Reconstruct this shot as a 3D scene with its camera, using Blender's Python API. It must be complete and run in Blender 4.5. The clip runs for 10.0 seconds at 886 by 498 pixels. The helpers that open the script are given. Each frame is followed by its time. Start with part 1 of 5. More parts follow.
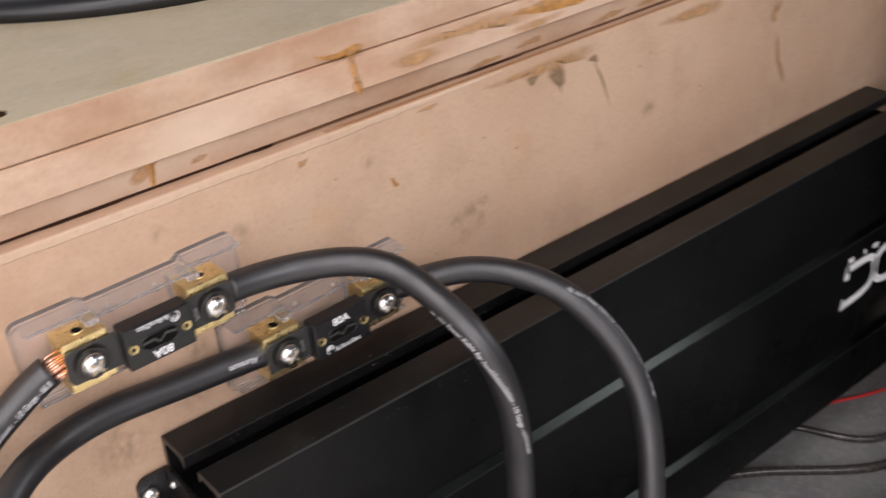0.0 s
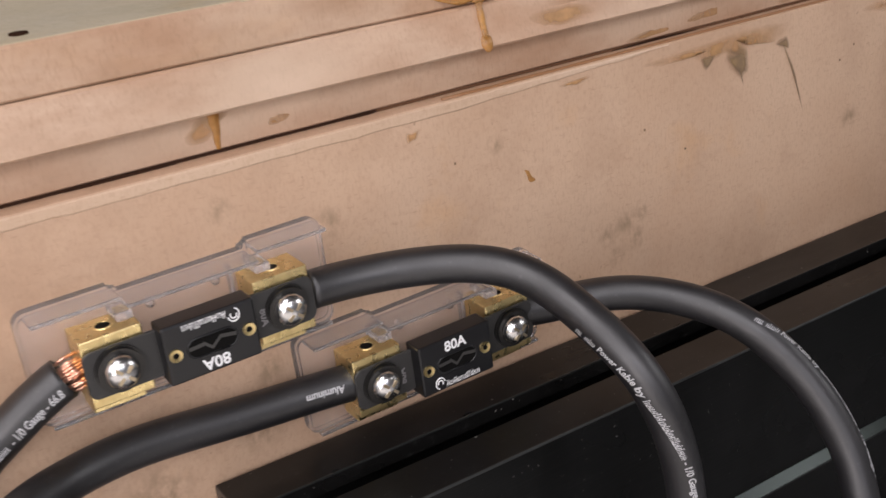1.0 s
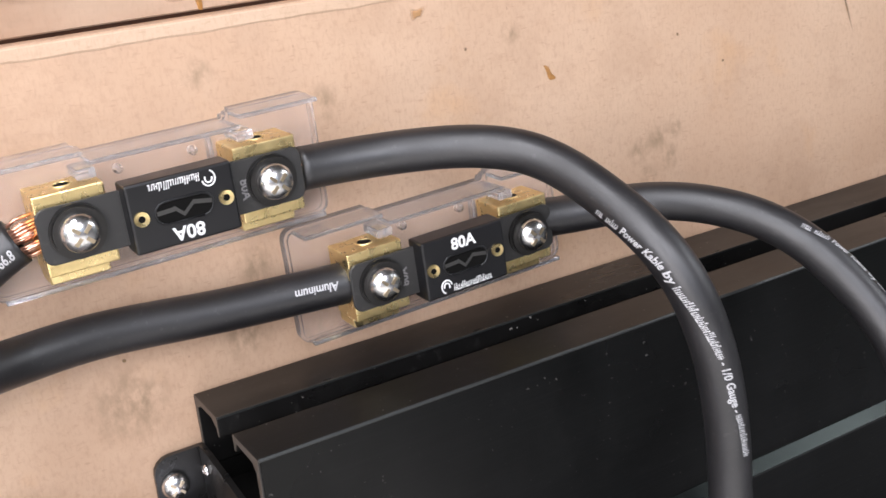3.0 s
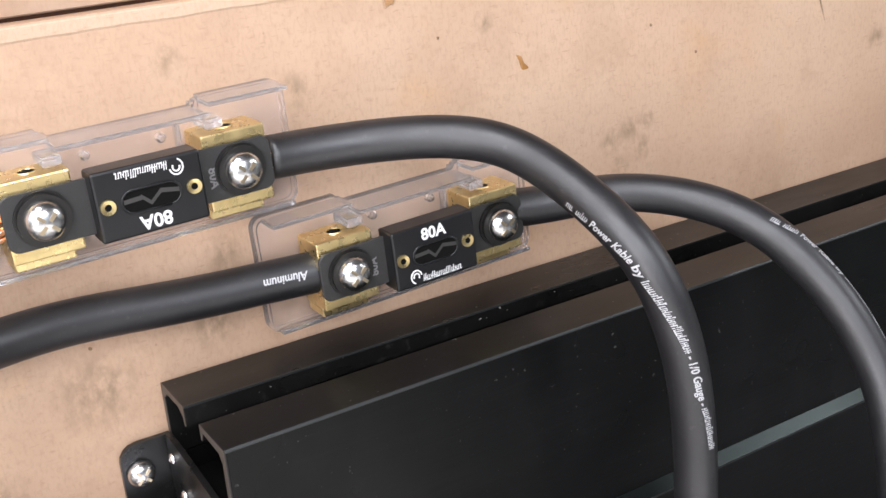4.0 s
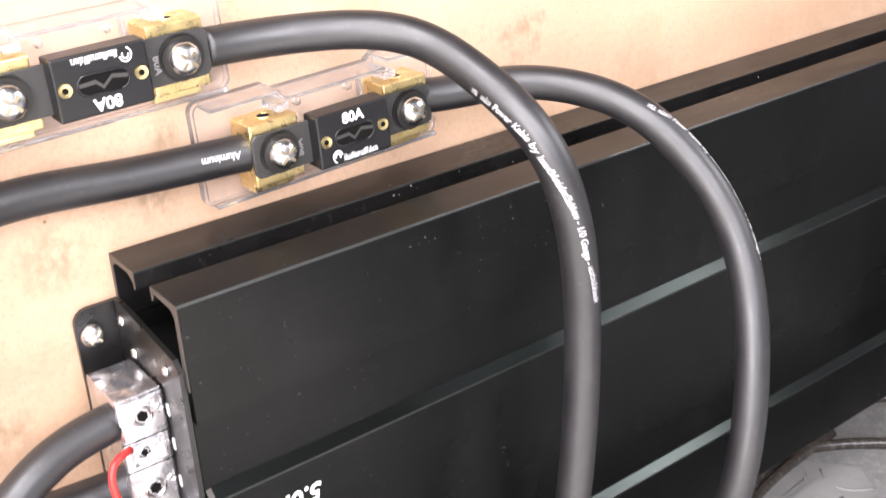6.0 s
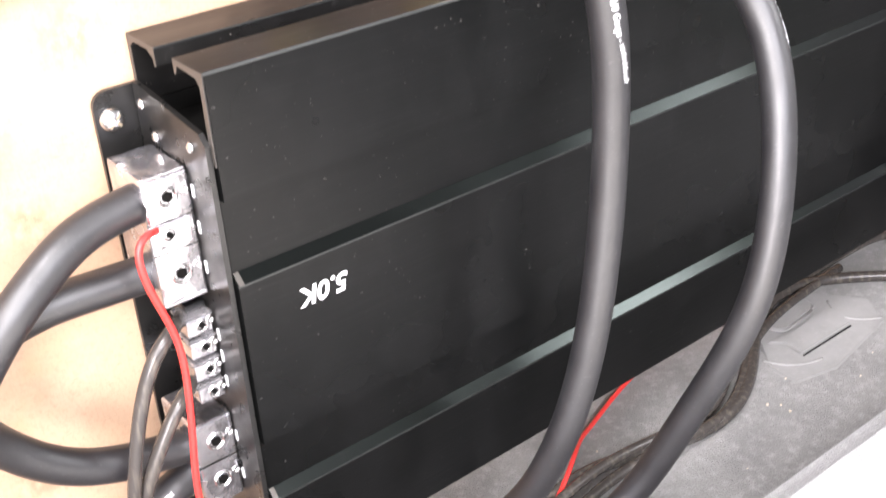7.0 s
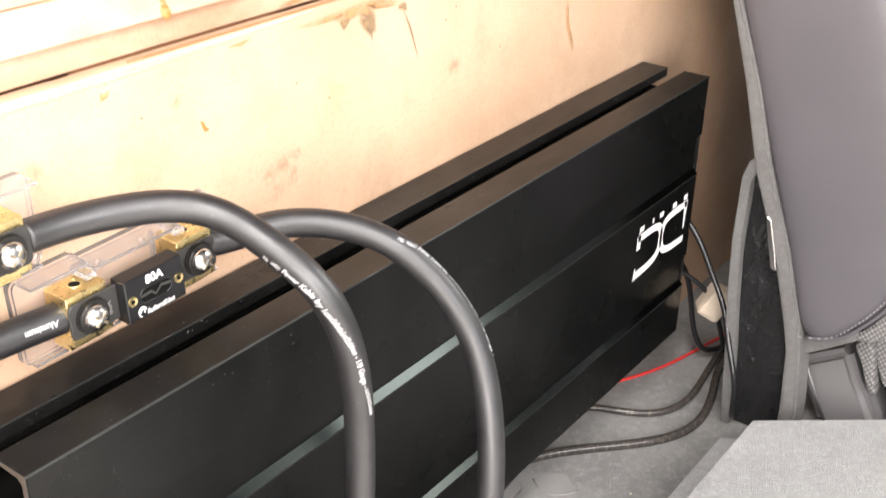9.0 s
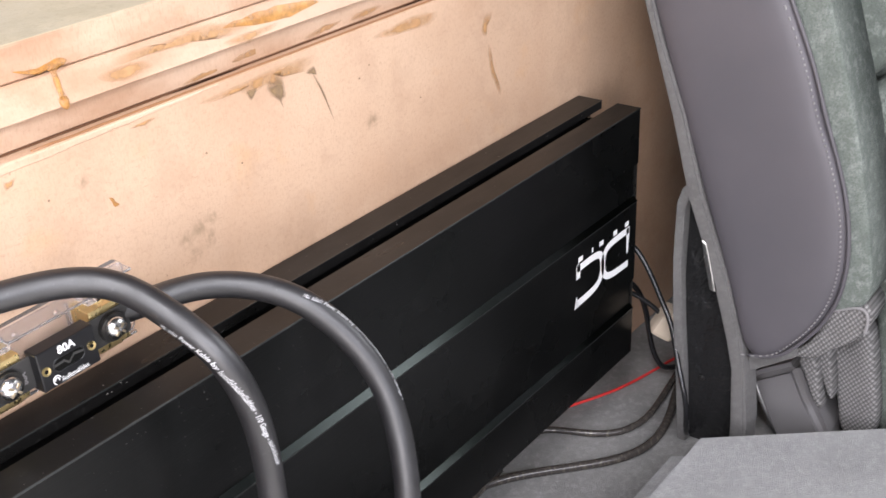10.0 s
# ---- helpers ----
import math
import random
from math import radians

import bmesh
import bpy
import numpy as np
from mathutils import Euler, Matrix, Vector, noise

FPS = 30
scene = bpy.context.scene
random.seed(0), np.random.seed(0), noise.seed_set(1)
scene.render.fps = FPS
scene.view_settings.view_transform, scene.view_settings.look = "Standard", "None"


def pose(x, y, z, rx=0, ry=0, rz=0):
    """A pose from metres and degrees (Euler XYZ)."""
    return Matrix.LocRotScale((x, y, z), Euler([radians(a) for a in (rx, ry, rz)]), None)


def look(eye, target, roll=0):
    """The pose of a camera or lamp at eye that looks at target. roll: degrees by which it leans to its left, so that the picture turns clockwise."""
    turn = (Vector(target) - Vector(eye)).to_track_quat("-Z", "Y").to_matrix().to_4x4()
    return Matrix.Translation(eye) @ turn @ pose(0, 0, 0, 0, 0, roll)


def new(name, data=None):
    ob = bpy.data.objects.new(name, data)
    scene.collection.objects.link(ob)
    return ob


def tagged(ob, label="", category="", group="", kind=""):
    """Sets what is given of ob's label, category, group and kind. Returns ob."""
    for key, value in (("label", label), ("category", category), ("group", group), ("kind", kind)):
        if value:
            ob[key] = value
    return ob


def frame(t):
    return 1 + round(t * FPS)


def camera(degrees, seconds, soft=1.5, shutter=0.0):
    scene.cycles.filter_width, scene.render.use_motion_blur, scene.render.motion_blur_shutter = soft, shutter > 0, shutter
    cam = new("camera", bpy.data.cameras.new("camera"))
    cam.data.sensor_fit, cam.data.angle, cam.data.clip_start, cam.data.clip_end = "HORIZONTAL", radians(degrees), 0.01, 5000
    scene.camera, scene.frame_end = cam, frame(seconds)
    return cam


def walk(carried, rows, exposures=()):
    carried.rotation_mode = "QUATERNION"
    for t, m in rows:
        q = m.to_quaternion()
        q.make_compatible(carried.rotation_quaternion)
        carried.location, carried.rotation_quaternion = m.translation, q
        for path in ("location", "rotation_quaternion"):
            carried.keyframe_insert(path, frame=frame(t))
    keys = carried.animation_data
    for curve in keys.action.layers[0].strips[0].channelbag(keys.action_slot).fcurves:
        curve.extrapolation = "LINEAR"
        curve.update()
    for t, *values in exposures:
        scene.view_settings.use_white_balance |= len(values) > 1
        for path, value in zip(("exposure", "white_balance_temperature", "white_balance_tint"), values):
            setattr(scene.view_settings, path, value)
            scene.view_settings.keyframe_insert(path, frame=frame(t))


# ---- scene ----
cam = camera(43.0, 10.0, soft=1.5, shutter=0.3)
PATH = [
    (0.0, (-0.1561, -0.4408, 0.6468), (0.0569, -0.1661, 0.4487), -4.05),
    (0.2, (-0.1576, -0.4298, 0.6326), (0.0406, -0.1427, 0.4370), -2.76),
    (0.3, (-0.1574, -0.4182, 0.6272), (0.0370, -0.1302, 0.4291), -2.05),
    (0.5, (-0.1436, -0.4048, 0.5983), (0.0368, -0.1012, 0.4103), -4.60),
    (0.6, (-0.1384, -0.3954, 0.5825), (0.0367, -0.0847, 0.4015), -5.45),
    (0.8, (-0.1247, -0.3706, 0.5626), (0.0586, -0.0590, 0.3914), -5.87),
    (1.0, (-0.1063, -0.3581, 0.5406), (0.0846, -0.0433, 0.3843), -5.27),
    (1.3, (-0.0915, -0.3372, 0.4957), (0.0919, -0.0068, 0.3644), -5.56),
    (1.5, (-0.0905, -0.3076, 0.4826), (0.0877, 0.0281, 0.3577), -3.61),
    (1.8, (-0.0777, -0.3026, 0.4661), (0.0972, 0.0291, 0.3268), -4.32),
    (2.0, (-0.0753, -0.3009, 0.4635), (0.1046, 0.0282, 0.3244), -3.82),
    (2.2, (-0.0717, -0.3059, 0.4588), (0.1083, 0.0246, 0.3234), -4.72),
    (2.5, (-0.0744, -0.3170, 0.4560), (0.1074, 0.0115, 0.3182), -5.10),
    (3.0, (-0.0905, -0.3485, 0.4615), (0.0929, -0.0175, 0.3318), -5.77),
    (3.2, (-0.0886, -0.3530, 0.4606), (0.0967, -0.0237, 0.3294), -6.12),
    (4.3, (-0.0869, -0.3393, 0.4654), (0.1081, -0.0081, 0.3213), -4.27),
    (4.5, (-0.0812, -0.3304, 0.4629), (0.1088, -0.0086, 0.3203), -4.19),
    (5.0, (-0.0749, -0.3252, 0.4589), (0.1149, -0.0035, 0.3157), -3.55),
    (5.2, (-0.0735, -0.3283, 0.4619), (0.1197, -0.0110, 0.3136), -4.02),
    (6.3, (-0.1411, -0.3937, 0.4752), (0.0757, -0.1087, 0.2969), -2.50),
    (6.5, (-0.1432, -0.3883, 0.4681), (0.0724, -0.1066, 0.2833), -2.66),
    (7.0, (-0.1480, -0.3826, 0.4310), (0.0595, -0.1060, 0.2299), -3.18),
    (7.2, (-0.1510, -0.3859, 0.4184), (0.0565, -0.1076, 0.2196), -4.07),
    (7.5, (-0.1524, -0.3775, 0.4165), (0.0528, -0.1036, 0.2096), -3.58),
    (8.0, (-0.1613, -0.3730, 0.4408), (0.0575, -0.1084, 0.2356), -1.84),
    (8.2, (-0.1576, -0.3735, 0.4654), (0.0763, -0.1244, 0.2576), -0.11),
    (8.5, (-0.1642, -0.3684, 0.4970), (0.1003, -0.1425, 0.2996), -0.15),
    (8.7, (-0.1768, -0.3727, 0.5301), (0.1046, -0.1638, 0.3371), -0.72),
    (9.0, (-0.1822, -0.3903, 0.5807), (0.1043, -0.1809, 0.3961), 1.17),
    (9.2, (-0.1771, -0.4070, 0.5942), (0.0969, -0.1866, 0.4035), 1.26),
    (9.3, (-0.1706, -0.4105, 0.5993), (0.1031, -0.1951, 0.4045), 2.52),
    (9.5, (-0.1614, -0.4360, 0.6065), (0.1126, -0.2145, 0.4173), 0.73),
    (9.6, (-0.1603, -0.4492, 0.6165), (0.1237, -0.2345, 0.4340), 1.74),
    (9.8, (-0.1502, -0.4687, 0.6310), (0.1283, -0.2505, 0.4444), -0.62),
    (10.0, (-0.1556, -0.4600, 0.6173), (0.1215, -0.2413, 0.4367), -2.64),
]
walk(cam, [(t, look(e, g, r)) for t, e, g, r in PATH],
     exposures=[(0.0, 1.1, 6750, 17), (0.5, 1.05, 6750, 17), (1.0, 0.87, 6750, 17), (1.7, 0.86, 6750, 17), (2.0, 1.33, 6500, 14.5), (2.5, 1.6, 6400, 14), (5.0, 2.02, 6330, 12), (6.5, 3.19, 6760, 17.5), (7.2, 3.43, 6640, 14.7), (7.7, 3.32, 6640, 14.7), (8.5, 3.2, 6600, 15), (9.0, 2.77, 7030, 12), (9.4, 2.54, 6330, 10.5), (10.0, 2.11, 6450, 14.5)])

# ---- light ----
FLOOR = 0.008      # cabin floor
RAISED = 0.057     # raised carpet panel
world = bpy.data.worlds.new("World")
scene.world = world
world.use_nodes = True
wn = world.node_tree.nodes
sky = wn.new("ShaderNodeTexSky")
sky.sky_type, sky.sun_disc = "NISHITA", False
sky.sun_elevation, sky.sun_rotation = radians(50.2), radians(174)
wn["Background"].inputs[1].default_value = 0.05
world.node_tree.links.new(sky.outputs[0], wn["Background"].inputs[0])


def lamp(name, eye, target, w, h, power, color):
    d = bpy.data.lights.new(name, "AREA")
    d.shape, d.size, d.size_y, d.energy, d.color = "RECTANGLE", w, h, power, color
    ob = new(name, d)
    ob.matrix_world = look(eye, target)
    return ob


sun_d = bpy.data.lights.new("sun", "SUN")
sun_d.energy, sun_d.angle, sun_d.color = 5.0, radians(1), (1.0, 0.95, 0.88)
sun = new("sun", sun_d)
sun.matrix_world = look((0.3, -3, 3.62), (0, 0, 0))
lamp("door_daylight", (-1.02, -0.52, 1.02), (0.1, -0.1, 0.22), 0.95, 0.80, 3.5, (1.0, 0.97, 0.94))
# added lamp overhead, for steeper shadows under cables and layers
lamp("added_roof_lamp", (-0.50, -0.56, 1.61), (0.02, 0.0, 0.30), 0.46, 0.54, 4.2, (0.98, 0.98, 1.0))
lamp("sill_daylight", (-1.06, -1.15, 0.50), (0.2, -0.12, 0.2), 0.52, 0.60, 3.4, (1.0, 0.96, 0.96))
lamp("front_daylight", (-0.25, -1.45, 1.20), (0.0, 0.0, 0.25), 1.02, 0.64, 4.9, (0.97, 0.98, 1.0))
lamp("rear_daylight", (0.25, 0.85, 0.96), (0.2, -0.35, 0.15), 1.5, 0.46, 1.0, (0.97, 0.98, 1.0))
lamp("side_daylight", (1.58, -1.00, 1.06), (0.2, -0.2, 0.2), 0.74, 0.48, 2.9, (0.96, 0.99, 1.0))


# ---- materials ----
class Mat:
    """A node material with a principled shader and short ways to vary it."""

    def __init__(self, name, color, rough=0.5, metal=0.0, **sockets):
        self.m = bpy.data.materials.new(name)
        self.m.use_nodes = True
        self.t = self.m.node_tree
        self.b = self.t.nodes["Principled BSDF"]
        self.b.inputs["Base Color"].default_value = (*color, 1)
        self.b.inputs["Roughness"].default_value = rough
        self.b.inputs["Metallic"].default_value = metal
        for k, v in sockets.items():
            self.b.inputs[k.replace("_", " ")].default_value = v
        self.col = None
        self.height = None
        c = self.t.nodes.new("ShaderNodeTexCoord")
        self.co = c.outputs["Object"]
        self.color = color

    def node(self, kind, **kw):
        n = self.t.nodes.new(kind)
        for k, v in kw.items():
            n.inputs[k].default_value = v
        return n

    def link(self, a, b):
        self.t.links.new(a, b)

    def stretched(self, s):
        n = self.node("ShaderNodeMapping")
        n.inputs["Scale"].default_value = s
        self.link(self.co, n.inputs["Vector"])
        return n.outputs[0]

    def noise(self, scale, detail=3.0, rough=0.55, stretch=None):
        n = self.node("ShaderNodeTexNoise", Scale=scale, Detail=detail, Roughness=rough)
        self.link(self.stretched(stretch) if stretch else self.co, n.inputs["Vector"])
        return n.outputs["Fac"]

    def ramp(self, fac, lo, hi, a=0.0, b=1.0):
        n = self.node("ShaderNodeMapRange")
        n.inputs[1].default_value, n.inputs[2].default_value = lo, hi
        n.inputs[3].default_value, n.inputs[4].default_value = a, b
        self.link(fac, n.inputs[0])
        return n.outputs[0]

    def tint(self, fac, color):
        """Lays another colour over what is there, where fac is 1."""
        n = self.t.nodes.new("ShaderNodeMix")
        n.data_type = "RGBA"
        self.link(fac, n.inputs["Factor"])
        if self.col is None:
            n.inputs["A"].default_value = (*self.color, 1)
        else:
            self.link(self.col, n.inputs["A"])
        n.inputs["B"].default_value = (*color, 1)
        self.col = n.outputs["Result"]
        self.link(self.col, self.b.inputs["Base Color"])
        return self

    def bump(self, fac, strength=0.3, distance=0.0005):
        n = self.node("ShaderNodeBump", Strength=strength, Distance=distance)
        self.link(fac, n.inputs["Height"])
        if self.height is not None:
            self.link(self.height, n.inputs["Normal"])
        self.height = n.outputs[0]
        self.link(self.height, self.b.inputs["Normal"])
        return self

    def rough(self, fac):
        self.link(fac, self.b.inputs["Roughness"])
        return self


def mdf(name, color, dark, light, scuffs_and_shade=(), grain=(1, 1, 1), blotch=7, gloss=0.36, fleck=0.5, pale=None):
    m = Mat(name, color, 0.58)
    m.tint(m.ramp(m.noise(blotch, 5, 0.6, grain), 0.40, 0.66), light)
    m.tint(m.ramp(m.noise(19, 6, 0.7, grain), 0.50, 0.78, 0, 0.75), dark)
    m.tint(m.ramp(m.noise(38, 4, 0.6, grain), 0.56, 0.74, 0, 0.5), light)
    m.tint(m.ramp(m.noise(13, 5, 0.65, grain), 0.55, 0.72, 0, 0.45), tuple(c * 1.12 + 0.02 for c in light))
    # warm orange glow painted into the board in random patches
    m.tint(m.ramp(m.noise(23, 4, 0.6, grain), 0.58, 0.72, 0, 0.5), (light[0] * 0.97, light[1] * 0.84, light[2] * 0.66))
    m.tint(m.ramp(m.noise(900, 2, 0.6, (1, 1, 0.35)), 0.5, 0.8, 0, 0.4), dark)
    m.tint(m.ramp(m.noise(620, 2, 0.5, (0.35, 1, 1.5)), 0.62, 0.72, 0, fleck * 0.8), dark)
    m.tint(m.ramp(m.noise(330, 3, 0.65), 0.52, 0.75, 0, fleck * 0.7), dark)
    m.tint(m.ramp(m.noise(190, 2, 0.5), 0.74, 0.78, 0, fleck), (0.18, 0.10, 0.06))
    if pale:  # broad pale rubs
        m.tint(m.ramp(m.noise(15, 3, 0.5, (0.55, 1, 1.3)), 0.50, 0.72, 0, 0.5), pale)
    # mottled dark spots: scuffs, and shade put into the board's colour
    for x, z, r in scuffs_and_shade:
        d = m.node("ShaderNodeVectorMath")
        d.operation = "DISTANCE"
        m.link(m.co, d.inputs[0])
        d.inputs[1].default_value = (x, 0, z)
        k = m.node("ShaderNodeMath")
        k.operation = "MULTIPLY"
        m.link(m.ramp(d.outputs["Value"], r * 0.0002, r * 0.001, 1.0, 0.0), k.inputs[0])
        m.link(m.ramp(m.noise(210, 4, 0.6, (1, 1, 0.6)), 0.40, 0.62, 0, 0.75), k.inputs[1])
        m.tint(k.outputs[0], (0.24, 0.165, 0.10))
    m.rough(m.ramp(m.noise(26, 4, 0.6), 0.35, 0.65, gloss, gloss + 0.26))
    m.bump(m.noise(1500, 2), 0.12, 0.0003)
    m.bump(m.noise(60, 3), 0.15, 0.0006)
    return m.m


# last five spots: dirt and painted shade below the cables and holders
M_MDF = mdf("mdf_face", (0.50, 0.325, 0.215), (0.36, 0.225, 0.145), (0.57, 0.395, 0.275),
            ((0.198, 0.3425, 7), (0.208, 0.347, 8), (0.2135, 0.337, 7), (0.218, 0.349, 6), (0.203, 0.331, 6), (0.062, 0.388, 8), (-0.075, 0.30, 12), (0.03, 0.338, 9), (0.14, 0.40, 5), (0.02, 0.405, 6), (0.36, 0.36, 8), (-0.05, 0.24, 14), (-0.07, 0.13, 16), (-0.02, 0.302, 17), (0.022, 0.314, 11), (-0.062, 0.272, 17), (-0.10, 0.315, 13), (0.048, 0.309, 9)))
# browner sawn edge; tone also lowered because less light falls on the layers
M_EDGE = mdf("mdf_sawn_edge", (0.42, 0.25, 0.155), (0.30, 0.175, 0.10), (0.57, 0.40, 0.285), (), (0.45, 1, 1), 24, fleck=0.15, pale=(0.64, 0.49, 0.37))
M_TOP = mdf("mdf_top", (0.44, 0.36, 0.24), (0.32, 0.265, 0.17), (0.50, 0.42, 0.29), gloss=0.62)
M_FILLER = mdf("wood_filler", (0.55, 0.38, 0.26), (0.42, 0.27, 0.17), (0.62, 0.46, 0.34), (), (0.3, 1, 1))

def patchy(m, lo, hi, a, b, scale=110, thin=False):
    """Thin dried film: it lets the board show through in patches."""
    out = m.ramp(m.noise(scale, 4, 0.65), lo, hi, a, b)
    if thin:
        edge = m.t.nodes.new("ShaderNodeAttribute")
        edge.attribute_name = "body"
        k = m.t.nodes.new("ShaderNodeMath")
        k.operation = "MULTIPLY"
        m.link(out, k.inputs[0])
        m.link(edge.outputs["Fac"], k.inputs[1])
        out = k.outputs[0]
    m.link(out, m.b.inputs["Alpha"])


g = Mat("wood_glue", (0.50, 0.25, 0.07), 0.35)
patchy(g, 0.30, 0.60, 0.35, 0.95, 140)
g.tint(g.ramp(g.noise(60, 3), 0.4, 0.7), (0.38, 0.17, 0.04)).bump(g.noise(150, 2), 0.4, 0.001)
M_GLUE = g.m
g = Mat("glue_smear", (0.52, 0.29, 0.13), 0.5)
patchy(g, 0.30, 0.66, 0.28, 0.85, 75, True)
g.tint(g.ramp(g.noise(70, 4), 0.4, 0.7), (0.45, 0.25, 0.10)).bump(g.noise(300, 2), 0.3, 0.0005)
M_SMEAR = g.m
M_OLDGLUE = Mat("aged_brown_glue", (0.27, 0.13, 0.055), 0.5).m
g = Mat("damp_stain", (0.27, 0.175, 0.085), 0.7)
g.tint(g.ramp(g.noise(120, 4), 0.4, 0.7), (0.17, 0.11, 0.07))
patchy(g, 0.28, 0.58, 0.4, 1.0, 130, True)
M_STAIN = g.m
M_CRACK = Mat("joint_shadow_gap", (0.04, 0.02, 0.013), 0.9, Specular_IOR_Level=0.0).m
M_SEEP = Mat("brown_joint_line", (0.13, 0.065, 0.035), 0.8, Specular_IOR_Level=0.1).m

g = Mat("black_anodised_aluminium", (0.0022, 0.0024, 0.0024), 0.32, 0.0, Specular_IOR_Level=0.20)
brush = g.noise(700, 4, 0.6, (0.03, 1, 1))
g.rough(g.ramp(g.noise(9, 4, 0.6), 0.35, 0.65, 0.24, 0.38)).bump(brush, 0.22, 0.0003)
g.tint(g.ramp(g.noise(520, 2), 0.72, 0.77, 0, 0.7), (0.08, 0.076, 0.072))
# cloudy patches: soft smudged reflections put into the black
g.tint(g.ramp(g.noise(16, 4, 0.65, (1, 1, 0.5)), 0.45, 0.70, 0, 0.7), (0.0055, 0.0056, 0.0057))
g.tint(g.ramp(g.noise(34, 5, 0.72, (1, 1, 0.6)), 0.52, 0.70, 0, 0.6), (0.0060, 0.0062, 0.0063))
g.tint(g.ramp(brush, 0.5, 0.8, 0, 0.5), (0.0065, 0.0065, 0.0065))
M_AMP = g.m
g = Mat("black_anodised_rail", (0.0058, 0.0055, 0.0053), 0.34, Specular_IOR_Level=0.36)
g.tint(g.ramp(g.noise(300, 3), 0.60, 0.75, 0, 0.5), (0.030, 0.029, 0.028))
g.tint(g.ramp(g.noise(22, 4, 0.65, (1, 1, 0.5)), 0.48, 0.75, 0, 0.5), (0.016, 0.0155, 0.015))
g.tint(g.ramp(g.noise(420, 2), 0.72, 0.76, 0, 0.8), (0.30, 0.28, 0.26))
g.rough(g.ramp(g.noise(30, 4, 0.6, (0.3, 1, 1)), 0.35, 0.65, 0.26, 0.42))
M_RAIL = g.m
g = Mat("polished_bevel", (0.042, 0.049, 0.047), 0.25, 1.0)
g.tint(g.ramp(g.noise(700, 2, 0.5, (0.3, 1, 1)), 0.66, 0.74, 0, 0.5), (0.09, 0.09, 0.09))
M_BEVEL = g.m
M_WORN = Mat("worn_anodised_edge", (0.055, 0.058, 0.057), 0.38, 0.7).m
M_CUT = Mat("sawn_aluminium_edge", (0.085, 0.077, 0.070), 0.45, 0.6).m
g = Mat("black_painted_steel", (0.008, 0.0078, 0.0075), 0.3)
g.rough(g.ramp(g.noise(80, 4), 0.3, 0.7, 0.22, 0.42)).bump(g.noise(1200, 2), 0.1, 0.0002)
g.tint(g.ramp(g.noise(260, 3), 0.66, 0.75, 0, 0.5), (0.06, 0.055, 0.05))
M_STEEL = g.m
g = Mat("black_plastic", (0.008, 0.008, 0.009), 0.30)
g.bump(g.noise(2500, 2), 0.12, 0.0001)
M_PLASTIC = g.m
g = Mat("fuse_blade", (0.03, 0.029, 0.028), 0.45)
g.tint(g.ramp(g.noise(400, 3), 0.6, 0.8, 0, 0.5), (0.07, 0.065, 0.06))
M_BLADE = g.m
g = Mat("cable_rubber", (0.0075, 0.0069, 0.0082), 0.46, Specular_IOR_Level=1.0)
g.tint(g.ramp(g.noise(90, 4), 0.5, 0.8, 0, 0.6), (0.016, 0.0148, 0.0172))
g.rough(g.ramp(g.noise(60, 4), 0.3, 0.7, 0.42, 0.53)).bump(g.noise(900, 2), 0.2, 0.0002).bump(g.noise(140, 3), 0.25, 0.0006)
g.tint(g.ramp(g.noise(520, 3, 0.6), 0.62, 0.74, 0, 0.35), (0.07, 0.066, 0.066))
M_CABLE = g.m
g = Mat("brass", (0.88, 0.69, 0.34), 0.30, 1.0)
g.tint(g.ramp(g.noise(120, 3), 0.5, 0.8, 0, 0.5), (0.70, 0.50, 0.20)).bump(g.noise(500, 3, 0.6, (0.1, 1, 1)), 0.22, 0.0003)
g.tint(g.ramp(g.noise(170, 4, 0.6), 0.50, 0.75, 0, 0.35), (0.55, 0.43, 0.18)).rough(g.ramp(g.noise(240, 3), 0.35, 0.65, 0.22, 0.42))
M_BRASS = g.m
g = Mat("nickel", (0.72, 0.71, 0.70), 0.26, 1.0)
g.bump(g.noise(700, 2), 0.1, 0.0002)
M_NICKEL = g.m
g = Mat("bright_terminal_plate", (0.72, 0.70, 0.73), 0.2, 0.95)
g.rough(g.ramp(g.noise(90, 3), 0.3, 0.7, 0.14, 0.34)).bump(g.noise(90, 3, 0.5), 0.45, 0.0020)
# darker grey patches imitate broken reflections in the plating
g.tint(g.ramp(g.noise(75, 3, 0.5), 0.46, 0.66, 0, 0.6), (0.30, 0.29, 0.30))
M_TERM = g.m
M_WASHER = Mat("dark_spring_washer", (0.05, 0.048, 0.046), 0.32, 0.8).m
# the slots' warm glint is put into their colour
M_SLOT = Mat("lit_cross_slot", (0.52, 0.43, 0.30), 0.3, 1.0).m
# near-black: the shade inside holes, grooves and hollows is put into colour
M_RECESS = Mat("dark_recess_shade", (0.004, 0.0038, 0.0035), 0.7, Specular_IOR_Level=0.1).m
g = Mat("glinted_black_plastic", (0.012, 0.012, 0.0125), 0.22)
g.bump(g.noise(55, 4, 0.6), 0.9, 0.006)
# paler spots paint blotchy reflections onto the black
g.tint(g.ramp(g.noise(70, 3), 0.66, 0.72, 0, 0.7), (0.06, 0.058, 0.056))
M_HINGE = g.m
M_LINK = Mat("dull_fuse_link", (0.065, 0.063, 0.06), 0.4, 0.5).m
g = Mat("copper_strands", (0.88, 0.48, 0.34), 0.28, 1.0)
g.bump(g.noise(900, 2, 0.5, (0.1, 1, 1)), 0.6, 0.0005)
M_COPPER = g.m
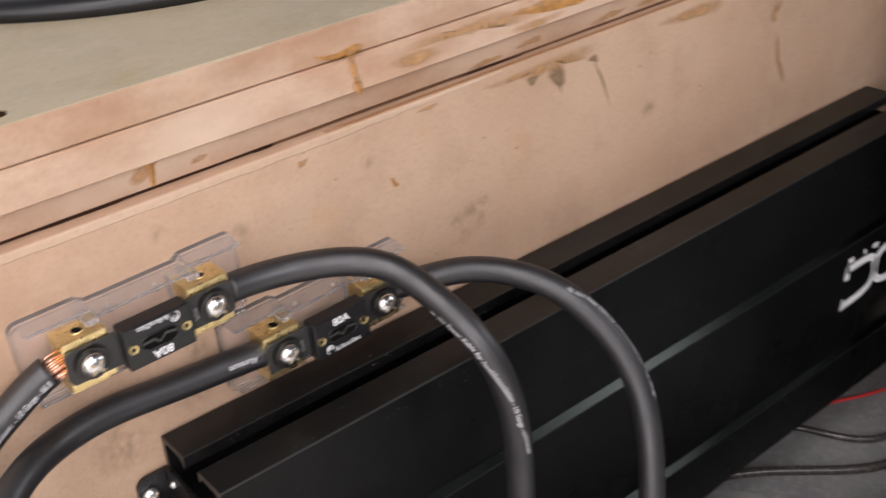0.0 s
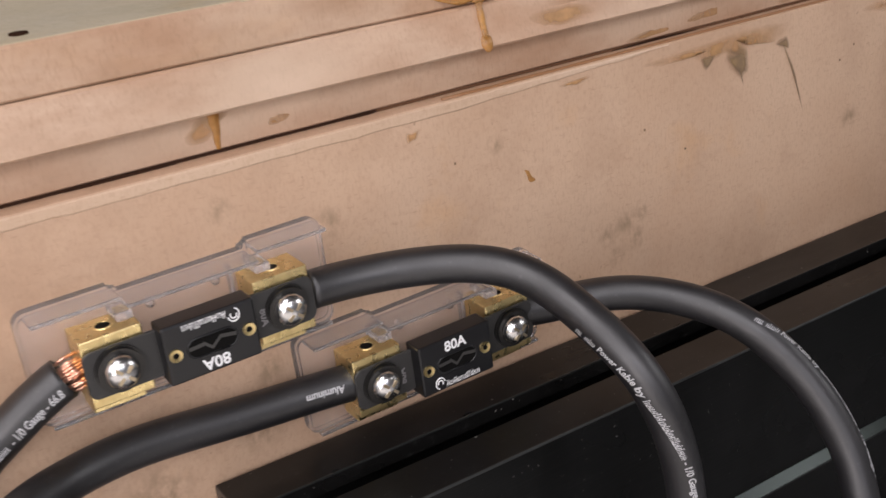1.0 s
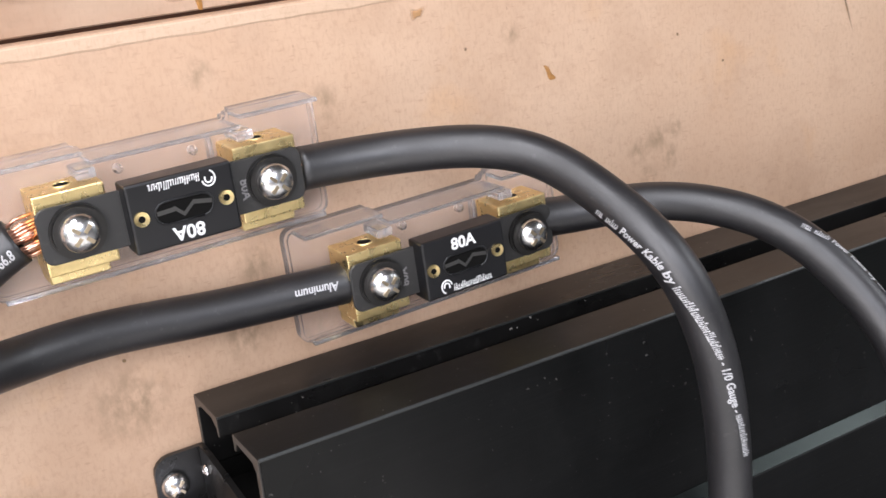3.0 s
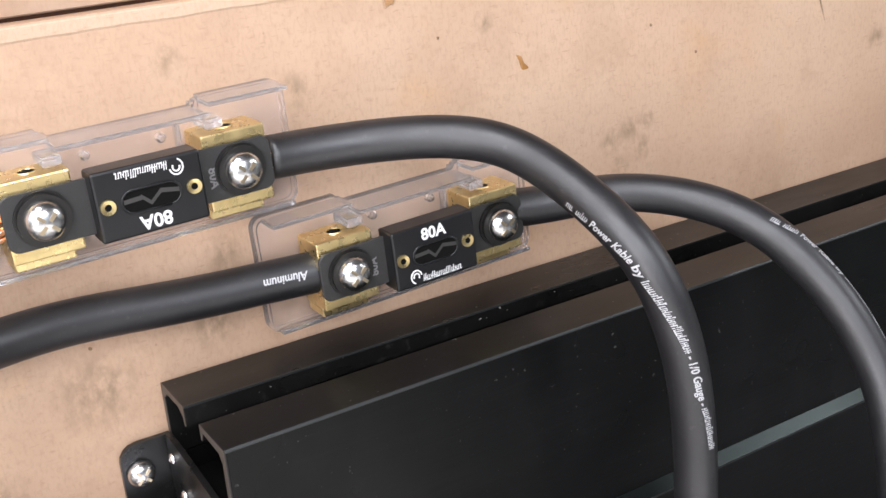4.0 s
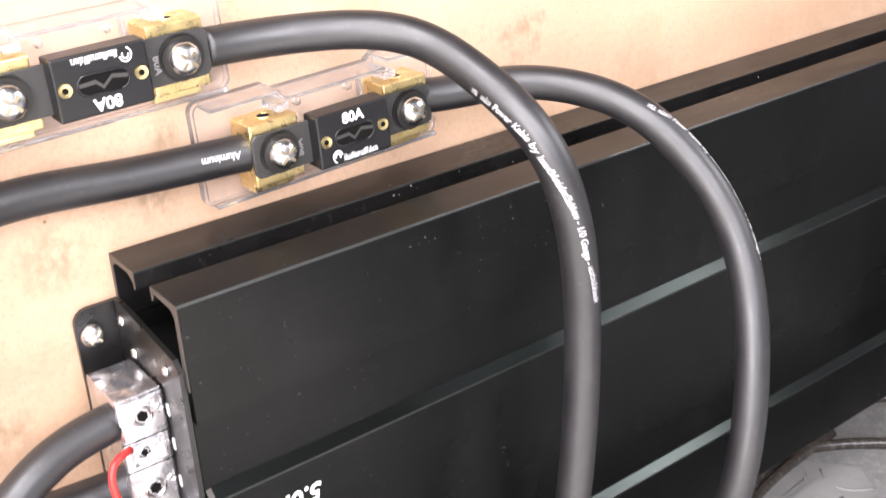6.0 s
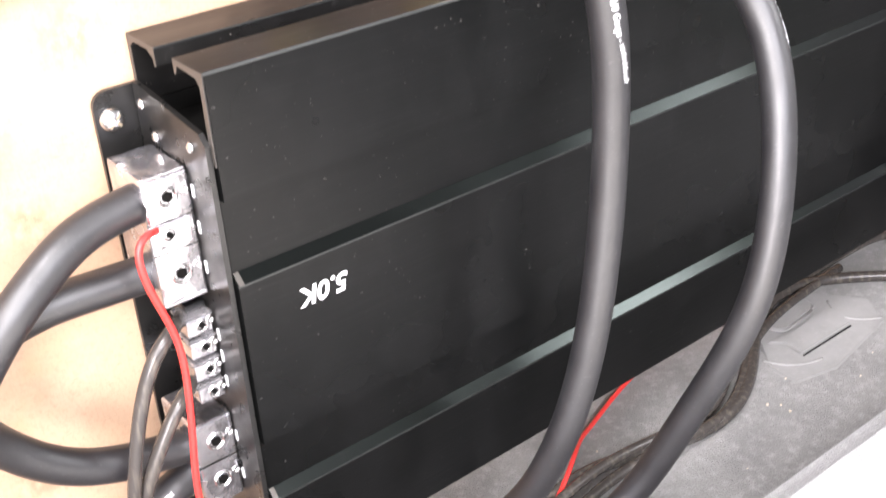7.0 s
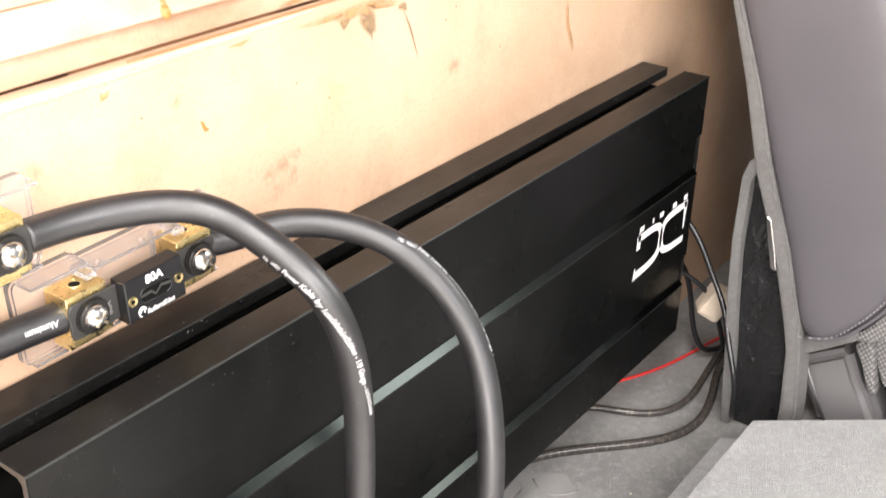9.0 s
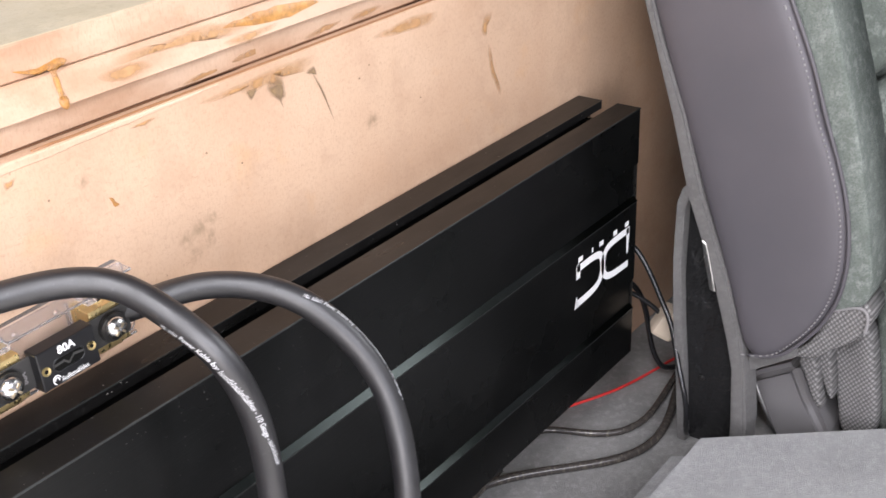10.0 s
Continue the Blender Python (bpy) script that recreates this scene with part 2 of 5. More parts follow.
M_CLEAR = Mat("clear_acrylic", (0.74, 0.735, 0.75), 0.12, Transmission_Weight=0.95, IOR=1.38).m
M_WHITE = Mat("white_print", (0.80, 0.80, 0.80), 0.5).m
M_LEGEND = Mat("cable_legend", (0.50, 0.50, 0.51), 0.5).m
M_PRINT = Mat("grey_print", (0.50, 0.51, 0.52), 0.5).m
M_STAMP = Mat("stamped_mark", (0.22, 0.21, 0.21), 0.5).m
M_RED = Mat("red_insulation", (0.62, 0.035, 0.03), 0.35).m
g = Mat("smoked_wire_jacket", (0.042, 0.037, 0.034), 0.25)
g.tint(g.ramp(g.noise(300, 2, 0.5, (1, 1, 0.2)), 0.5, 0.7, 0, 0.7), (0.105, 0.09, 0.074))
M_WIRE = g.m
M_LOOM = Mat("black_loom", (0.014, 0.014, 0.015), 0.16).m


def carpet(name, color, dark, light, scale=1.0):
    m = Mat(name, color, 0.95)
    m.tint(m.ramp(m.noise(14 * scale, 4), 0.35, 0.7, 0, 0.8), dark)
    m.tint(m.ramp(m.noise(160 * scale, 4, 0.7), 0.48, 0.72, 0, 0.7), light)
    m.tint(m.ramp(m.noise(45 * scale, 4, 0.65), 0.52, 0.72, 0, 0.5), dark)
    m.tint(m.ramp(m.noise(900 * scale, 2), 0.45, 0.7, 0, 0.5), dark)
    m.bump(m.noise(1000 * scale, 2), 0.8, 0.0016)
    m.bump(m.noise(120 * scale, 3), 0.3, 0.0015)
    return m.m


M_CARPET = carpet("floor_carpet", (0.255, 0.25, 0.244), (0.155, 0.152, 0.149), (0.35, 0.343, 0.335))
M_PANEL = carpet("panel_carpet", (0.375, 0.375, 0.373), (0.28, 0.28, 0.278), (0.47, 0.47, 0.467))
g = Mat("moulded_grey_plastic", (0.235, 0.231, 0.227), 0.75)
g.tint(g.ramp(g.noise(60, 4), 0.4, 0.7, 0, 0.6), (0.19, 0.187, 0.183)).tint(g.ramp(g.noise(400, 3), 0.55, 0.75, 0, 0.5), (0.28, 0.27, 0.262))
M_MOULD = g.m
M_CLOTH = carpet("green_grey_seat_cloth", (0.175, 0.197, 0.176), (0.07, 0.084, 0.072), (0.31, 0.335, 0.31), 0.75)
M_FELT = carpet("grey_felt_edge", (0.165, 0.159, 0.155), (0.12, 0.115, 0.112), (0.22, 0.214, 0.209), 1.5)
g = Mat("grey_vinyl", (0.084, 0.078, 0.087), 0.5)
g.tint(g.ramp(g.noise(12, 3), 0.4, 0.7, 0, 0.6), (0.103, 0.093, 0.102)).bump(g.noise(900, 3, 0.7), 0.3, 0.0004)
M_VINYL = g.m
g = Mat("woven_seat_fabric", (0.27, 0.26, 0.255), 0.85)
g.tint(g.ramp(g.noise(40, 3), 0.35, 0.75, 0, 0.4), (0.11, 0.104, 0.10))
for lean in (0.8, -0.8):
    wave = g.node("ShaderNodeTexWave", Scale=160.0, Distortion=1.2, Detail=1.0)
    wave.bands_direction = "DIAGONAL"
    wave.inputs["Detail Scale"].default_value = 0.4
    g.link(g.stretched((0, 1, lean)), wave.inputs["Vector"])
    g.tint(g.ramp(wave.outputs["Fac"], 0.35, 0.65, 0, 0.6), (0.062, 0.06, 0.058)).bump(wave.outputs["Fac"], 0.5, 0.0008)
M_WOVEN = g.m
g = Mat("grey_seat_plastic", (0.165, 0.158, 0.16), 0.42)
g.bump(g.noise(1500, 2), 0.2, 0.0003)
M_SEATPLASTIC = g.m
M_THREAD = Mat("seam_thread", (0.24, 0.23, 0.23), 0.8).m
g = Mat("cabin_trim", (0.22, 0.215, 0.21), 0.8)
g.tint(g.ramp(g.noise(4, 3), 0.4, 0.7), (0.17, 0.165, 0.16))
M_TRIM = g.m
g = Mat("dark_headliner", (0.035, 0.034, 0.033), 0.9)
g.tint(g.ramp(g.noise(5, 3), 0.4, 0.7), (0.028, 0.027, 0.026))
M_ROOF = g.m
M_RUBBER = Mat("speaker_rubber", (0.012, 0.012, 0.013), 0.4).m
M_CONE = Mat("speaker_cone", (0.02, 0.02, 0.021), 0.55).m


# ---- building tools ----
def part(name, bm, material, parent=None, label="", smooth=False):
    me = bpy.data.meshes.new(name)
    bm.to_mesh(me)
    bm.free()
    me.materials.append(material)
    if smooth:
        me.polygons.foreach_set("use_smooth", [True] * len(me.polygons))
    ob = new(name, me)
    if parent:
        ob.parent = parent
        ob.matrix_parent_inverse = parent.matrix_world.inverted()
    if label:
        ob["label"] = label
    if material == M_CLEAR:
        ob.visible_shadow = False
    return ob


def thing(name, at, label, category, group="", kind=""):
    ob = new(name)
    ob.empty_display_size = 0.02
    ob.matrix_world = Matrix.Translation(at)
    return tagged(ob, label, category, group, kind)


def box(x0, x1, y0, y1, z0, z1, bevel=0.0, segs=2, bm=None):
    out = bm or bmesh.new()
    b = bmesh.new()
    bmesh.ops.create_cube(b, size=1)
    bmesh.ops.transform(b, verts=b.verts, matrix=Matrix.LocRotScale(((x0 + x1) / 2, (y0 + y1) / 2, (z0 + z1) / 2), None, (x1 - x0, y1 - y0, z1 - z0)))
    if bevel:
        bmesh.ops.bevel(b, geom=b.edges[:], offset=bevel, segments=segs, affect="EDGES", profile=0.5)
    return merge(out, b) if bm else b


def merge(a, b):
    me = bpy.data.meshes.new("scratch")
    b.to_mesh(me)
    b.free()
    a.from_mesh(me)
    bpy.data.meshes.remove(me)
    return a


def rod(a, b, r0, r1=None, n=20, bevel=0.0, bm=None):
    """A cylinder or cone from a to b."""
    a, b = Vector(a), Vector(b)
    c = bmesh.new()
    bmesh.ops.create_cone(c, cap_ends=True, segments=n, radius1=r0, radius2=r0 if r1 is None else r1, depth=(b - a).length)
    if bevel:
        bmesh.ops.bevel(c, geom=[e for e in c.edges if len(e.link_faces) == 2 and e.calc_face_angle(0) > 1.0], offset=bevel, segments=2, affect="EDGES")
    m = Matrix.Translation((a + b) / 2) @ (b - a).to_track_quat("Z", "Y").to_matrix().to_4x4()
    bmesh.ops.transform(c, verts=c.verts, matrix=m)
    return merge(bm, c) if bm else c


def lathe(profile, at, axis, n=28, bm=None, ring=False):
    """Turns (radius, height) pairs round an axis; ring leaves the middle open."""
    c = bmesh.new()
    rings = []
    for r, h in profile:
        rings.append([c.verts.new((r * math.cos(2 * math.pi * k / n), r * math.sin(2 * math.pi * k / n), h)) for k in range(n)])
    for p, q in zip(rings, rings[1:]):
        for k in range(n):
            c.faces.new((p[k], p[(k + 1) % n], q[(k + 1) % n], q[k]))
    if ring:
        for k in range(n):
            c.faces.new((rings[-1][k], rings[-1][(k + 1) % n], rings[0][(k + 1) % n], rings[0][k]))
    else:
        c.faces.new(rings[0][::-1])
        c.faces.new(rings[-1])
    bmesh.ops.remove_doubles(c, verts=c.verts, dist=1e-6)
    m = Matrix.Translation(at) @ Vector(axis).to_track_quat("Z", "Y").to_matrix().to_4x4()
    bmesh.ops.transform(c, verts=c.verts, matrix=m)
    return merge(bm, c) if bm else c


def prism(outline, axis, lo, hi, bevel=0.0, bm=None, segs=2):
    """Extrudes a closed outline along x, y or z. The outline gives the other two coordinates in order."""
    c = bmesh.new()

    def at(p, d):
        return {"x": (d, p[0], p[1]), "y": (p[0], d, p[1]), "z": (p[0], p[1], d)}[axis]
    lower = [c.verts.new(at(p, lo)) for p in outline]
    upper = [c.verts.new(at(p, hi)) for p in outline]
    n = len(outline)
    for k in range(n):
        c.faces.new((lower[k], lower[(k + 1) % n], upper[(k + 1) % n], upper[k]))
    c.faces.new(lower[::-1])
    c.faces.new(upper)
    bmesh.ops.recalc_face_normals(c, faces=c.faces)
    if bevel:
        bmesh.ops.bevel(c, geom=[e for e in c.edges if e.calc_face_angle(0) > 0.6], offset=bevel, segments=segs, affect="EDGES")
    return merge(bm, c) if bm else c


def spline(points, n=120):
    """A clamped cubic B-spline through the space near the control points."""
    c = np.array(points, float)
    k, m = 3, len(points)
    kn = np.concatenate([[0] * k, np.linspace(0, 1, m - k + 1), [1] * k])
    u = np.linspace(0, 1 - 1e-9, n)
    basis = [((kn[i] <= u) & (u < kn[i + 1])).astype(float) for i in range(len(kn) - 1)]
    for d in range(1, k + 1):
        nxt = []
        for i in range(len(basis) - 1):
            a, b = kn[i + d] - kn[i], kn[i + d + 1] - kn[i + 1]
            left = (u - kn[i]) / a * basis[i] if a else 0 * u
            right = (kn[i + d + 1] - u) / b * basis[i + 1] if b else 0 * u
            nxt.append(left + right)
        basis = nxt
    return [Vector(p) for p in np.stack(basis, 1) @ c]


def tube(pts, radius, n=14, bm=None):
    """A round bar along a line of points."""
    c = bm or bmesh.new()
    normal = None
    rings = []
    for i, p in enumerate(pts):
        t = (pts[min(i + 1, len(pts) - 1)] - pts[max(i - 1, 0)]).normalized()
        if normal is None:
            normal = t.orthogonal().normalized()
        normal = (normal - t * normal.dot(t)).normalized()
        side = t.cross(normal)
        rings.append([c.verts.new(p + radius * (math.cos(2 * math.pi * k / n) * normal + math.sin(2 * math.pi * k / n) * side)) for k in range(n)])
    for p, q in zip(rings, rings[1:]):
        for k in range(n):
            c.faces.new((p[k], p[(k + 1) % n], q[(k + 1) % n], q[k]))
    c.faces.new(rings[0][::-1])
    c.faces.new(rings[-1])
    return c


def letters(text, size, depth=0.0002):
    """The mesh of a line of text in the xy plane, starting at the origin."""
    cu = bpy.data.curves.new("scratch", "FONT")
    cu.body, cu.size, cu.extrude, cu.resolution_u = text, size, depth, 3
    cu.offset = size * 0.022
    ob = bpy.data.objects.new("scratch", cu)
    me = bpy.data.meshes.new_from_object(ob)
    bpy.data.objects.remove(ob)
    bpy.data.curves.remove(cu)
    bm = bmesh.new()
    bm.from_mesh(me)
    bpy.data.meshes.remove(me)
    return bm


def width_of(bm):
    xs = [v.co.x for v in bm.verts]
    return min(xs), max(xs)


def mock_word(width, height, rng):
    """A word too small or not to be lettered: plain upright bars of uneven height and spacing, a few with a cross bar."""
    bm = bmesh.new()
    x = 0.0
    while x < width - 0.0004:
        w_ = rng.uniform(0.00024, 0.00034)
        top = height * rng.choice((0.72, 0.72, 0.72, 1.0))
        for x0, x1, y0, y1 in ((x, x + w_, 0, top), (x + w_ * 0.5, x + w_ + 0.0004, *rng.choice(((0, height * 0.16), (top * 0.84, top), (height * 0.3, height * 0.44))))):
            bm.faces.new([bm.verts.new(p) for p in ((x0, y0, 0), (x1, y0, 0), (x1 + 0.12 * (y1 - y0), y1, 0), (x0 + 0.12 * (y1 - y0), y1, 0))])
        x += w_ + rng.uniform(0.00034, 0.00052)
    return bm


FACING = Vector((-0.09, -0.35, 0.46))


def wrap(bm, pts, start, radius, turn, flip=1):
    """Bends flat lettering round a cable: x runs along it from start metres, y round it. turn(s): degrees from the side towards the open cabin."""
    run = [0.0]
    for p, q in zip(pts, pts[1:]):
        run.append(run[-1] + (q - p).length)
    for v in bm.verts:
        s = start + flip * v.co.x
        i = max(1, min(int(np.searchsorted(run, s)), len(pts) - 2))
        f = (s - run[i - 1]) / max(run[i] - run[i - 1], 1e-9)
        p = pts[i - 1].lerp(pts[i], f)
        t = (pts[i + 1] - pts[i - 1]).normalized()
        out = FACING - p
        out = (out - t * out.dot(t)).normalized()
        side = t.cross(out)
        a = radians(turn(s)) - flip * v.co.y / radius
        r = radius + 0.00012 + v.co.z
        v.co = p + r * (math.cos(a) * out + math.sin(a) * side)
    return bm


# ---- structure: cabin shell ----
def wall(name, bm, material, label):
    return tagged(part(name, bm, material), label, "wall", kind="structure")


tagged(part("floor", box(-1.1, 1.7, -1.5, 0.9, FLOOR - 0.05, FLOOR), M_CARPET), "worn dark grey car floor carpet with specks of dirt", "floor", kind="structure")
outline = [(-1.08, -0.1415), (0.558, -0.1415), (0.70, -0.318), (0.70, -1.46), (-1.08, -1.46)]
panel = tagged(part("raised_floor", prism(outline, "z", FLOOR, RAISED, 0.020, segs=6), M_PANEL), "raised light grey carpeted floor panel with a rounded edge", "floor", kind="structure")


def holed(axis, at, thick, a0, a1, z0, z1, h0, h1, hz0, hz1):
    """A wall with one opening, out of four bars."""
    bm = bmesh.new()
    for p0, p1, q0, q1 in ((a0, h0, z0, z1), (h1, a1, z0, z1), (h0, h1, z0, hz0), (h0, h1, hz1, z1)):
        if axis == "x":
            box(at, at + thick, p0, p1, q0, q1, bm=bm)
        else:
            box(p0, p1, at, at + thick, q0, q1, bm=bm)
    return bm


wall("wall_north", holed("y", 0.88, 0.05, -1.1, 1.7, FLOOR, 1.62, -0.55, 1.05, 0.70, 1.24), M_TRIM, "plain grey cabin trim with a window opening behind the box")
wall("wall_west", holed("x", -1.15, 0.05, -1.5, 0.93, FLOOR, 1.62, -1.44, 0.02, 0.16, 1.46), M_TRIM, "plain grey cabin side with an open doorway")
wall("wall_south", holed("y", -1.55, 0.05, -1.1, 1.7, FLOOR, 1.62, -0.85, 0.35, 0.52, 1.57), M_TRIM, "plain grey cabin front with a window opening")
wall("wall_east", holed("x", 1.65, 0.05, -1.5, 0.88, FLOOR, 1.62, -1.40, -0.60, 0.80, 1.30), M_TRIM, "plain grey cabin side with a window opening")
# unseen roof; its opening is made up to let the overhead lamp in
roof = bmesh.new()
for x0, x1, y0, y1 in ((-1.15, -0.77, -1.55, 0.93), (-0.23, 1.7, -1.55, 0.93), (-0.77, -0.23, -1.55, -0.87), (-0.77, -0.23, -0.26, 0.93)):
    box(x0, x1, y0, y1, 1.62, 1.66, bm=roof)
tagged(part("ceiling", roof, M_ROOF), "plain dark grey cabin headliner with an opening added for light", "ceiling", kind="structure")

# ---- the wooden box ----
BX0, BX1 = -0.62, 0.98
enclosure = thing("speaker_box", (0.2, 0.25, FLOOR), "raw brown fibreboard speaker box with layered top edge and glue drips", "speaker box")
part("front_panel", box(BX0, BX1, 0.0, 0.019, FLOOR, 0.4229, 0.0004, 1), M_MDF, enclosure)
part("side_panel", box(BX0, BX0 + 0.019, 0.0195, 0.60, FLOOR, 0.4225), M_MDF, enclosure)
part("side_panel", box(BX1 - 0.019, BX1, 0.0195, 0.60, FLOOR, 0.4225), M_MDF, enclosure)
part("back_panel", box(BX0, BX1, 0.6005, 0.62, FLOOR, 0.4225), M_MDF, enclosure)
SUB = Vector((0.152, 0.275, 0.4742))
LAYERS = ((0.4236, 0.4390, 0.0086, 0.0), (0.4393, 0.4564, -0.0010, 0.0048), (0.4567, 0.4742, 0.0050, 0.0))


def board(z0, z1, front, uneven, lean=0.0):
    """One layer of the top, its sawn front edge slightly rough; lean: how far the edge slopes back towards its top."""
    bm = bmesh.new()
    n = 120
    rows = []
    for k in range(n + 1):
        x = BX0 + (BX1 - BX0) * k / n
        f = front + uneven * (noise.noise((x * 9, z0 * 40, 0)) + 0.5 * noise.noise((x * 40, z0 * 40, 3)))
        e = 0.0009
        rows.append([bm.verts.new(p) for p in ((x, 0.62, z0), (x, f + e, z0), (x, f, z0 + e), (x, f + lean, z1 - e), (x, f + lean + e, z1), (x, 0.035, z1))])
    for a, b in zip(rows, rows[1:]):
        for k in range(5):
            bm.faces.new((a[k], b[k], b[k + 1], a[k + 1]))
    bm.faces.new(rows[0])
    bm.faces.new(rows[-1][::-1])
    return bm


for z0, z1, front, lean in LAYERS:
    part("top_layer", board(z0, z1, front, 0.0006, lean), M_EDGE, enclosure, smooth=False)
part("top_sheet", box(BX0, BX1, 0.0352, 0.62, 0.4570, 0.4741), M_TOP, enclosure, "greenish brown top of the box")
part("top_sheet", box(BX0, BX1, 0.0056, 0.0352, 0.4722, 0.4745, 0.0008, 1), M_TOP, enclosure, "greenish brown top of the box")
part("joint_gap", box(BX0, 0.092, 0.0085, 0.03, 0.4227, 0.4240), M_CRACK, enclosure, "dark gap under the lowest layer")
part("joint_line", box(0.092, BX1, 0.0085, 0.03, 0.4227, 0.4240), M_SEEP, enclosure, "brown joint line under the lowest layer")
for x0, x1 in ((-0.19, -0.11), (-0.028, 0.011), (0.080, 0.091), (0.21, 0.26), (0.40, 0.47)):
    slit = [(x0, 0.4231), ((x0 + x1) / 2, 0.4226), (x1, 0.4230), ((x0 + x1) / 2, 0.42395)]
    part("joint_gap", prism(slit, "y", 0.0078, 0.0086, 0.0), M_CRACK, enclosure, "open crack under the lowest layer")


def blob(cx, cz, pts, y, thick, material, name, wob=0.0012, dome=0.42, slope=None):
    """A flat run of dried glue or a stain on the front: an outline given as offsets in mm, softened and slightly domed."""
    bm = bmesh.new()
    body = bm.verts.layers.float.new("body")
    raw = [Vector((cx + a / 1000, 0, cz + b / 1000)) for a, b in pts]
    ring = []
    n = len(raw)
    for k in range(n):
        p0, p1, p2, p3 = raw[k - 1], raw[k], raw[(k + 1) % n], raw[(k + 2) % n]
        for s in range(5):
            t = s / 5
            q = 0.5 * ((2 * p1) + (p2 - p0) * t + (2 * p0 - 5 * p1 + 4 * p2 - p3) * t * t + (3 * p1 - p0 - 3 * p2 + p3) * t ** 3)
            q += Vector((noise.noise((q.x * 300, q.z * 300, 1)), 0, noise.noise((q.x * 300, q.z * 300, 7)))) * wob
            ring.append(q)
    mid = sum(ring, Vector()) / len(ring)
    outer = [bm.verts.new((p.x, y, p.z)) for p in ring]
    inner = [bm.verts.new((mid.x + (p.x - mid.x) * dome, y - thick, mid.z + (p.z - mid.z) * dome)) for p in ring]
    for v in inner:
        v[body] = 1.0
    if slope:
        for v in outer + inner:
            v.co.y += slope[1] * (v.co.z - slope[0])
    m = len(ring)
    for k in range(m):
        bm.faces.new((outer[k], outer[(k + 1) % m], inner[(k + 1) % m], inner[k]))
    bm.faces.new(inner)
    bmesh.ops.recalc_face_normals(bm, faces=bm.faces)
    if sum((f.normal.y for f in bm.faces)) > 0:
        bmesh.ops.reverse_faces(bm, faces=bm.faces)
    bmesh.ops.triangulate(bm, faces=[f for f in bm.faces if len(f.verts) > 4])
    return part(name, bm, material, enclosure, smooth=True)


# pale filler smeared under the joint, glue runs and stains
bm = bmesh.new()
N_ = 150
row = []
for k in range(N_ + 1):
    x = BX0 + 0.01 + (0.235 - BX0 - 0.01) * k / N_
    h = 0.0046 * min(1, (0.25 - x) / 0.13) + 0.0007 * noise.noise((x * 60, 2, 0)) + 0.0004 * noise.noise((x * 240, 5, 0))
    row.append([bm.verts.new(p) for p in ((x, -0.0001, 0.4224), (x, -0.0004, 0.4219), (x, -0.0004, 0.4224 - h * 0.85), (x, 0.0, 0.4224 - h))])
for p, q in zip(row, row[1:]):
    for k in range(3):
        bm.faces.new((p[k], p[k + 1], q[k + 1], q[k]))
part("filler_strip", bm, M_FILLER, enclosure, "pale filler smeared under the joint")
GY, JY = LAYERS[1][2], LAYERS[0][2]
LEAN = (LAYERS[1][0], LAYERS[1][3] / (LAYERS[1][1] - LAYERS[1][0]))
LOW_LEAN = (LAYERS[0][0], LAYERS[0][3] / (LAYERS[0][1] - LAYERS[0][0]))
part("joint_glue", tube([Vector((0.118 + 0.012 * k, 0.0022 + 0.0006 * noise.noise((k * 0.7, 0, 0)), 0.4229 + 0.0003 * noise.noise((k * 0.9, 4, 0)))) for k in range(38)], 0.0010, 8), M_OLDGLUE, enclosure, "brown glue squeezed out of the joint", smooth=True)
# drips
blob(0.139, 0.4565, [(-21, 5), (-8, 3.5), (4, 5), (9, 3), (2.4, 1.5), (1.4, -6), (1.5, -13), (0, -14), (-1.5, -13), (-1.4, -6), (-2.4, 1.5), (-12, 2.5)], GY - 0.0004, 0.0010, M_GLUE, "glue_drip", 0.0007, dome=0.8, slope=LEAN)
blob(0.139, 0.4415, [(-1.8, 3), (1.8, 3), (2.6, 0), (1.4, -2.8), (-1.2, -2.8), (-2.6, 0)], GY - 0.0004, 0.0016, M_GLUE, "glue_drip", 0.0003, dome=0.6, slope=LEAN)
blob(0.0275, 0.4335, [(-2, 6), (2, 6.5), (1.6, 0), (1.2, -5), (0.8, -9), (-1.0, -9), (-1.2, -4), (-2, 0)], JY, 0.0006, M_GLUE, "glue_drip", 0.0006, dome=0.8, slope=LOW_LEAN)
blob(0.024, 0.433, [(-9, -4), (-7, 0), (-2, 5), (5, 6), (10, 4), (6, 0), (1, -5), (-6, -6)], JY, 0.0003, M_SMEAR, "glue_smear", slope=LOW_LEAN)
blob(0.052, 0.430, [(-6, 0), (0, 2.4), (8, 1), (3, -2.4), (-5, -2.2)], JY, 0.0003, M_SMEAR, "glue_smear", slope=LOW_LEAN)
